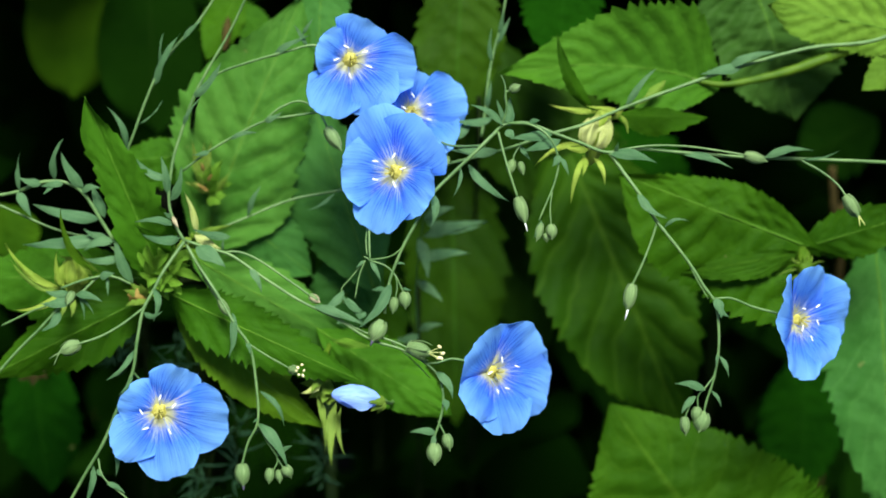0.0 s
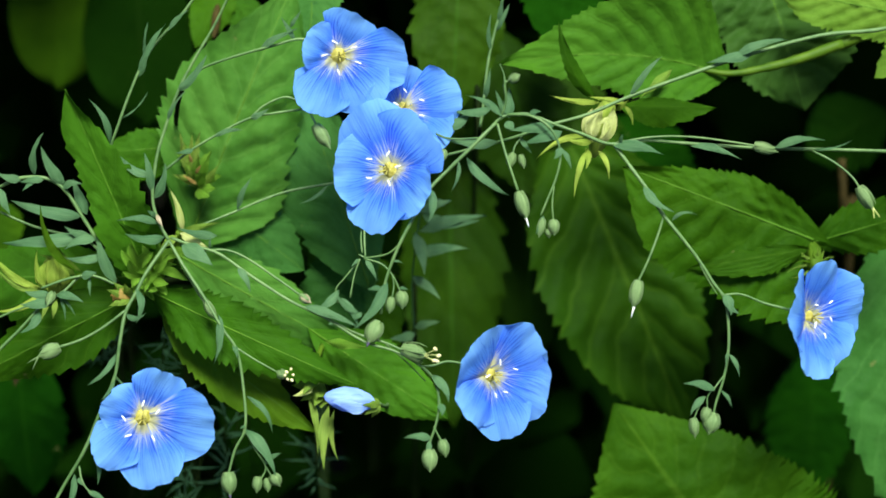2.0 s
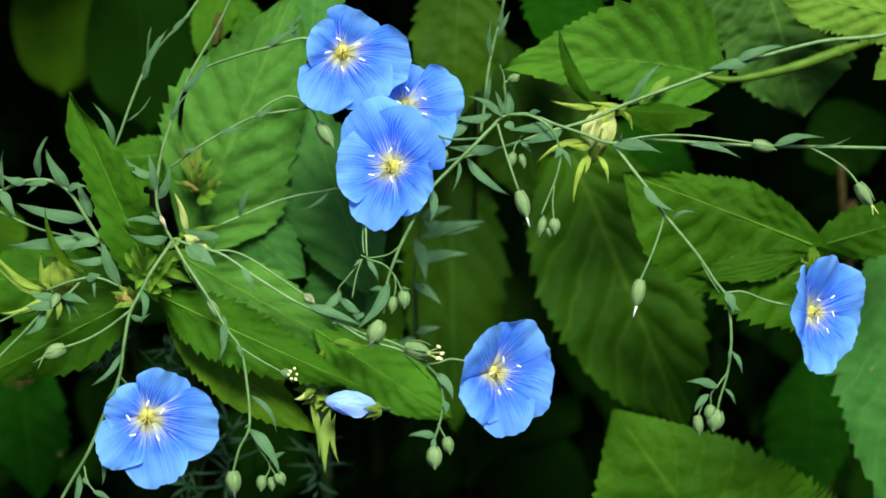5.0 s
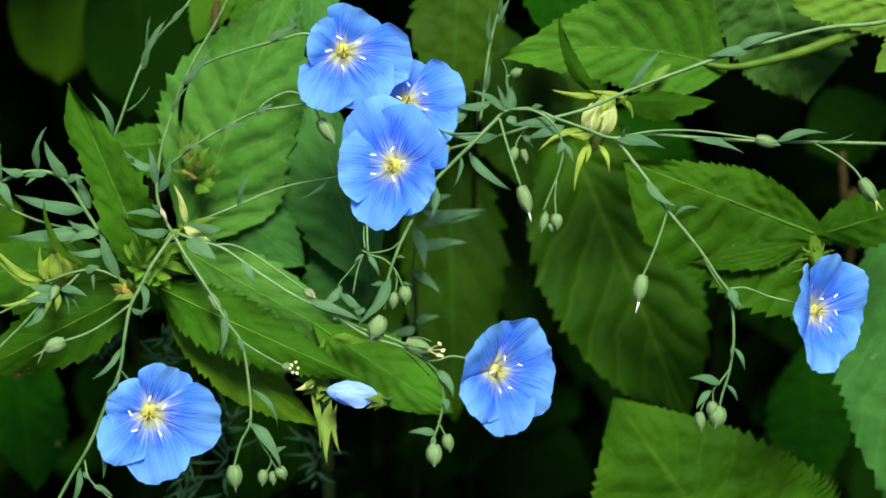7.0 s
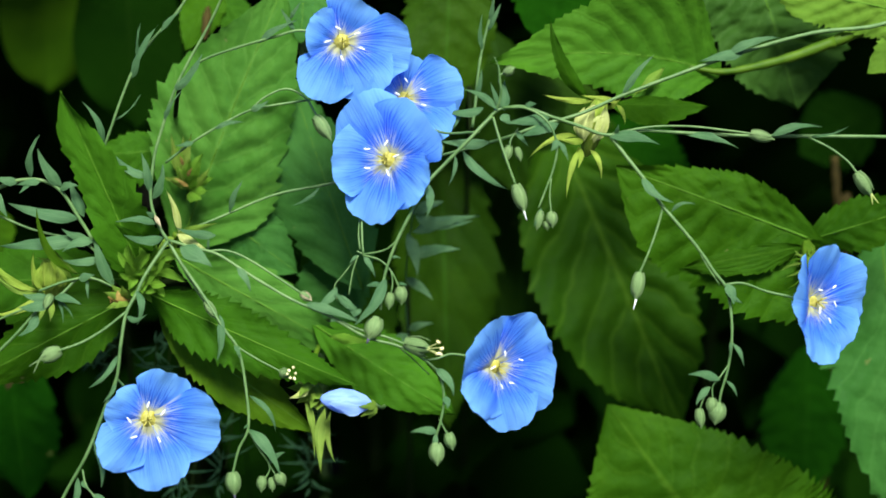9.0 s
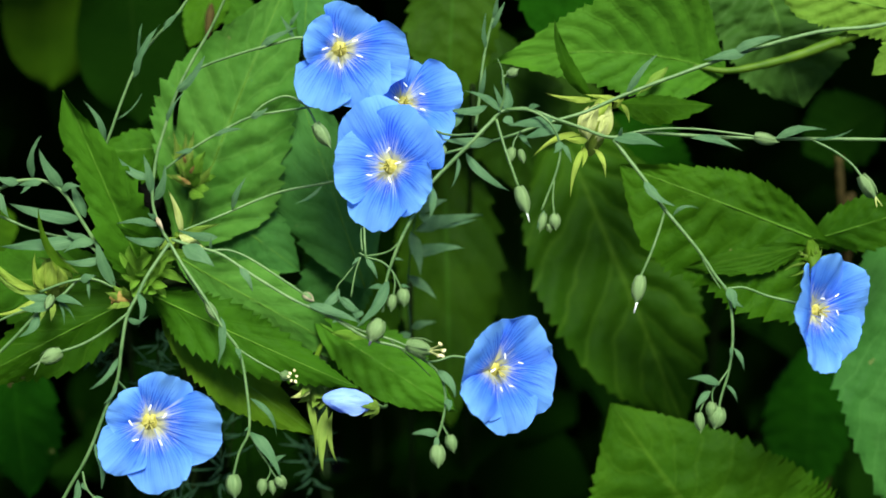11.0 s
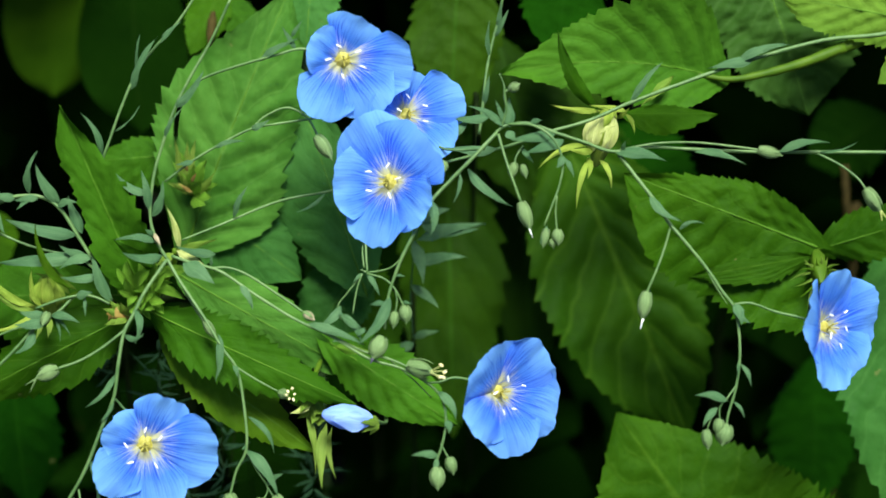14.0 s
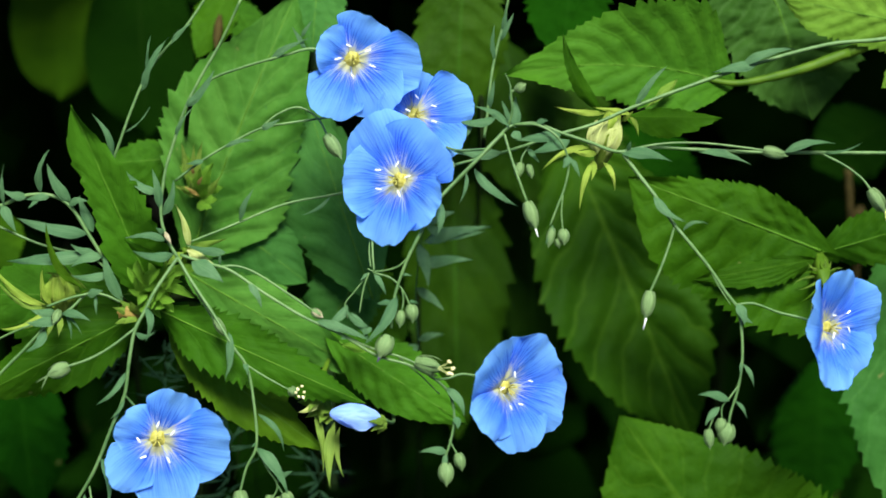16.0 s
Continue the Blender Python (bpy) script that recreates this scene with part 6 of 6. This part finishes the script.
    sway(bell, [(0, -0.45, 0.66, -0.09), (0.5, 0.05, 1.60, -0.26), (1, -0.29, 0.70, -0.12), (1.5, -0.36, -0.26, -0.02), (2, -0.79, -0.31, 0.12),
         (2.5, -0.83, 0.57, 0.08), (3, -0.56, 1.54, -0.13), (3.5, -0.25, 0.81, 0.06), (4, -0.25, 0.76, 0.06), (6.5, -0.63, 0.81, -0.04),
         (7, 0.00, -0.00, -0.00), (7.5, -0.50, -0.26, -0.01), (8, -0.34, 0.92, -0.00), (8.5, 0.61, 1.03, 0.00), (9, 0.51, 0.07, 0.20),
         (11.5, 0.23, -0.61, -0.04), (12, -0.02, -0.81, -0.03), (12.5, -0.16, -1.52, 0.11), (13, -0.19, -1.96, 0.10), (13.5, -0.45, -2.04, 0.05),
         (14, -0.47, -2.41, 0.10), (14.5, -0.26, -2.04, 0.13), (15, 0.40, -1.86, 0.12), (15.5, 0.14, -1.76, 0.10), (16, 0.42, -1.57, 0.10)])
    sway(sprig, [(0, -0.33, 0.69, -0.00), (0.5, 0.06, 1.32, -0.00), (1, -0.07, 0.42, -0.00), (1.5, -0.20, -0.21, -0.00), (2, -0.68, -0.25, -0.00),
         (2.5, -1.01, 0.31, -0.00), (3, -0.45, 1.26, -0.00), (3.5, -0.43, 0.66, -0.00), (4, -0.29, 0.43, -0.00), (6.5, -0.57, 0.92, -0.00),
         (7, 0.00, -0.00, -0.00), (7.5, -0.42, -0.19, -0.00), (8, -0.51, 0.89, -0.00), (8.5, 0.11, 1.06, -0.00), (9, -0.09, 0.03, -0.00),
         (11.5, -0.37, -0.54, -0.00), (12, -0.44, -0.25, -0.00), (12.5, -0.71, -1.05, -0.00), (13, -0.73, -1.22, -0.00), (13.5, -0.82, -1.16, -0.00),
         (14, -1.26, -1.65, -0.00), (14.5, -1.03, -1.54, -0.00), (15, -0.30, -1.34, -0.00), (15.5, -0.62, -1.30, -0.00), (16, -0.36, -1.06, -0.00)])
    sway(edge, [(0, -0.41, 0.64, -0.00), (0.5, 0.18, 1.50, -0.00), (1, -0.15, 0.61, -0.00), (1.5, -0.31, -0.27, -0.00), (2, -0.85, -0.27, -0.00),
         (2.5, -0.89, 0.65, -0.00), (3, -0.49, 1.48, -0.00), (3.5, -0.25, 0.82, -0.00), (4, -0.19, 0.72, -0.00), (6.5, -0.68, 0.78, -0.00),
         (7, 0.00, -0.00, -0.00), (7.5, -0.48, -0.34, -0.00), (8, -0.29, 0.90, -0.00), (8.5, 0.70, 1.11, -0.00), (9, 0.63, 0.12, -0.00),
         (11.5, 0.31, -0.74, -0.00), (12, 0.03, -0.90, -0.00), (12.5, -0.18, -1.58, -0.00), (13, -0.07, -2.21, -0.00), (13.5, -0.51, -2.31, -0.00),
         (14, -0.53, -2.63, -0.00), (14.5, -0.41, -2.20, -0.00), (15, 0.35, -1.95, -0.00), (15.5, 0.12, -1.83, -0.00), (16, 0.45, -1.68, -0.00)])
    sway(high, [(0, 0.00, -0.00, -0.38), (0.5, 0.00, -0.00, -0.74), (1, 0.00, -0.00, -0.20), (1.5, 0.00, -0.00, 0.07), (2, 0.00, -0.00, 0.07),
         (2.5, 0.00, -0.00, -0.17), (3, 0.00, -0.00, -0.45), (3.5, 0.00, -0.00, -0.34), (4, 0.00, -0.00, -0.29), (6.5, 0.00, -0.00, -0.51),
         (7, 0.00, -0.00, 0.00), (7.5, 0.00, -0.00, 0.02), (8, 0.00, -0.00, -0.25), (8.5, 0.00, -0.00, -0.56), (9, 0.00, -0.00, -0.16),
         (11.5, 0.00, -0.00, 0.10), (12, 0.00, -0.00, 0.34), (12.5, 0.00, -0.00, 0.54), (13, 0.00, -0.00, 0.59), (13.5, 0.00, -0.00, 0.77),
         (14, 0.00, -0.00, 0.86), (14.5, 0.00, -0.00, 0.69), (15, 0.00, -0.00, 0.67), (15.5, 0.00, -0.00, 0.70), (16, 0.00, -0.00, 0.36)])
    sway(low_right, [(0, 0.00, -0.00, 0.04), (0.5, 0.00, -0.00, 0.29), (1, 0.00, -0.00, 0.06), (1.5, 0.00, -0.00, -0.05), (2, 0.00, -0.00, -0.24),
         (2.5, 0.00, -0.00, -0.12), (3, 0.00, -0.00, 0.02), (3.5, 0.00, -0.00, 0.14), (4, 0.00, -0.00, 0.04), (6.5, 0.00, -0.00, 0.22),
         (7, 0.00, -0.00, 0.00), (7.5, 0.00, -0.00, -0.04), (8, 0.00, -0.00, 0.03), (8.5, 0.00, -0.00, 0.17), (9, 0.00, -0.00, 0.04),
         (11.5, 0.00, -0.00, -0.13), (12, 0.00, -0.00, -0.40), (12.5, 0.00, -0.00, -0.46), (13, 0.00, -0.00, -0.54), (13.5, 0.00, -0.00, -0.56),
         (14, 0.00, -0.00, -0.60), (14.5, 0.00, -0.00, -0.50), (15, 0.00, -0.00, -0.38), (15.5, 0.00, -0.00, -0.42), (16, 0.00, -0.00, -0.34)])
    nod(low_flower, [(0, -0.30, 0.33), (6.5, -0.30, 0.33), (7, 0.00, -0.00), (7.5, 0.16, 0.15), (8, -0.16, 0.22), (8.5, 0.72, 0.67), (9, 0.35, 0.41), (11.5, 0.64, 0.05),
         (12, 0.35, -0.20), (12.5, 0.41, -0.28), (13, 0.94, -0.55), (13.5, 0.82, -0.75), (14, 0.33, -0.87), (14.5, 0.28, -0.60), (15, 0.58, -0.60),
         (15.5, 0.37, -0.65), (16, 0.80, -0.24)])
    nod(mid_flower, [(0, 0.01, 0.20), (6.5, 0.01, 0.20), (7, 0.00, -0.00), (7.5, 0.18, -0.33), (8, 0.25, 0.26), (8.5, 0.45, 0.20), (9, 0.31, 0.13), (11.5, -0.25, 0.05),
         (12, -0.03, -0.04), (12.5, -0.21, 0.08), (13, 0.10, -0.02), (13.5, 0.13, -0.05), (14, 0.18, -0.03), (14.5, 0.06, -0.02), (15, -0.01, 0.06),
         (15.5, -0.05, 0.02), (16, -0.07, 0.08)])
    nod(centre_flower, [(0, -0.26, 0.98), (0.5, 0.03, 1.46), (1, 0.06, 0.74), (1.5, -0.25, -0.07), (2, -0.47, 0.09), (2.5, -0.27, 1.26), (3, -0.16, 1.82),
         (3.5, -0.18, 1.25), (4, -0.12, 1.10), (6.5, -0.17, 1.01), (7, 0.00, -0.00), (7.5, -0.10, 0.19), (8, -0.36, 1.23), (8.5, 0.25, 1.56), (9, 0.04, 1.53),
         (11.5, -0.16, 0.09), (12, -0.24, 0.43), (12.5, -0.28, 0.49), (13, -0.33, 0.30), (13.5, -0.44, 0.24), (14, -0.55, 0.31), (14.5, -0.28, 0.61),
         (15, -0.02, 0.68), (15.5, -0.17, 0.88), (16, 0.15, 0.64)])
    nod(rear_flower, [(0, 0.50, 0.72), (0.5, 1.07, 1.16), (1, 0.29, -0.00), (1.5, 0.12, -0.26), (2, -0.35, -0.33), (2.5, 0.08, 0.66), (3, 1.10, 1.02), (3.5, 0.64, 0.49),
         (4, 0.34, 0.31), (6.5, 0.08, 0.23), (7, 0.00, -0.00), (7.5, 0.31, 0.18), (8, 0.55, 0.79), (8.5, 1.24, 0.88), (9, 1.32, 1.00), (11.5, 0.22, 0.18),
         (12, 0.89, 1.35), (12.5, 0.57, 0.77), (13, 1.06, 0.93), (13.5, 1.13, 0.86), (14, 0.75, 1.11), (14.5, 0.85, 0.99), (15, 1.33, 1.28),
         (15.5, 1.03, 1.14), (16, 1.23, 1.09)])
    nod(side_flower, [(0, 0.01, 0.33), (0.5, -0.01, 0.11), (1, -0.05, -0.06), (1.5, 0.00, 0.12), (2, -0.09, 0.27), (2.5, 0.03, 0.54), (3, 0.02, 0.78), (3.5, 0.18, 0.68),
         (4, 0.07, 0.60), (6.5, 0.05, 0.39), (7, 0.00, -0.00), (7.5, 0.29, -0.17), (8, 0.31, 0.63), (8.5, 0.20, 0.52), (9, 0.29, 0.63), (11.5, 0.50, -0.31),
         (12, 0.41, -0.34), (12.5, 0.50, -0.45), (13, 0.60, -0.46), (13.5, 0.76, -0.51), (14, 0.79, -0.48), (14.5, 0.78, -0.50), (15, 0.68, -0.50),
         (15.5, 0.61, -0.45), (16, 0.83, -0.26)])
    nod(top_flower, [(0, 0.21, 0.62), (0.5, 0.60, 1.07), (1, 0.29, 0.37), (1.5, 0.02, 0.07), (2, 0.00, 0.25), (2.5, 0.37, 1.09), (3, 0.58, 1.45), (3.5, 0.30, 1.04),
         (4, 0.19, 0.77), (6.5, 0.09, 0.77), (7, 0.00, -0.00), (7.5, 0.09, 0.04), (8, 0.46, 1.09), (8.5, 0.74, 1.33), (9, 0.81, 1.48), (11.5, 0.23, 1.44),
         (12, 0.57, 1.63), (12.5, 0.56, 1.73), (13, 0.62, 1.59), (13.5, 0.69, 1.62), (14, 0.64, 1.65), (14.5, 0.75, 1.88), (15, 0.65, 1.61),
         (15.5, 0.70, 1.83), (16, 0.60, 1.80)])
    # the half closed flower and the drooping sepals hang together
    for ob in (droop, fringe):
        sway(ob, [(0, -0.48, 0.36, -0.00), (0.5, -0.28, 0.40, -0.00), (1, -0.49, 0.40, -0.00), (1.5, -0.20, -0.09, -0.00), (2, -0.48, -0.16, -0.00),
             (2.5, -0.74, -0.08, -0.00), (3, -0.21, 0.55, -0.00), (3.5, -0.24, 0.22, -0.00), (4, -0.37, 0.30, -0.00), (6.5, -0.67, 0.09, -0.00),
             (7, 0.00, -0.00, -0.00), (7.5, -0.50, -0.28, -0.00), (8, -0.41, 0.35, -0.00), (8.5, 0.05, 0.31, -0.00), (9, 0.14, -0.05, -0.00),
             (11.5, 0.02, -0.43, -0.00), (12, -0.32, -0.71, -0.00), (12.5, -0.03, -1.03, -0.00), (13, -0.27, -1.26, -0.00), (13.5, -0.50, -1.41, -0.00),
             (14, -0.48, -1.73, -0.00), (14.5, -0.17, -1.41, -0.00), (15, 0.03, -1.20, -0.00), (15.5, 0.17, -1.13, -0.00), (16, 0.15, -1.03, -0.00)])
    sway(lower, [(0, -0.92, 0.51, 0), (0.5, 0.16, 1.28, 0), (1, -0.64, 0.25, 0), (1.5, -0.57, -0.09, 0), (2, -1.07, -0.01, 0), (2.5, -0.96, 0.87, 0), (3, -0.06, 2.31, 0),
                 (3.5, -0.02, 1.69, 0), (4, -0.08, 1.47, 0), (6.5, -0.38, 0.97, 0), (7, 0.00, 0.00, 0), (7.5, -0.21, 0.38, 0), (8, 0.18, 1.67, 0), (8.5, 1.15, 1.92, 0),
                 (9, 1.75, 1.86, 0), (11.5, 1.34, 2.50, 0), (12, 1.15, 2.37, 0), (12.5, 1.58, 2.20, 0), (13, 1.44, 1.92, 0), (13.5, 1.31, 1.72, 0), (14, 1.43, 1.35, 0),
                 (14.5, 1.74, 1.82, 0), (15, 1.94, 2.17, 0), (15.5, 2.15, 2.24, 0), (16, 2.20, 2.34, 0)])
    sway(corner, [(0, 0, -0.29, 0), (0.5, 0, 0.87, 0), (1, 0, -0.29, 0), (1.5, 0, 0.00, 0), (2, 0, 0.15, 0), (2.5, 0, 1.02, 0), (3, 0, 1.89, 0),
                 (3.5, 0, 1.31, 0), (4, 0, 1.16, 0), (6.5, 0, 1.60, 0), (7, 0, 0.00, 0), (7.5, 0, 0.15, 0), (8, 0, 0.87, 0), (8.5, 0, 0.73, 0),
                 (9, 0, 0.58, 0), (11.5, 0, 0.00, 0), (16, 0, 0.00, 0)])


motions()
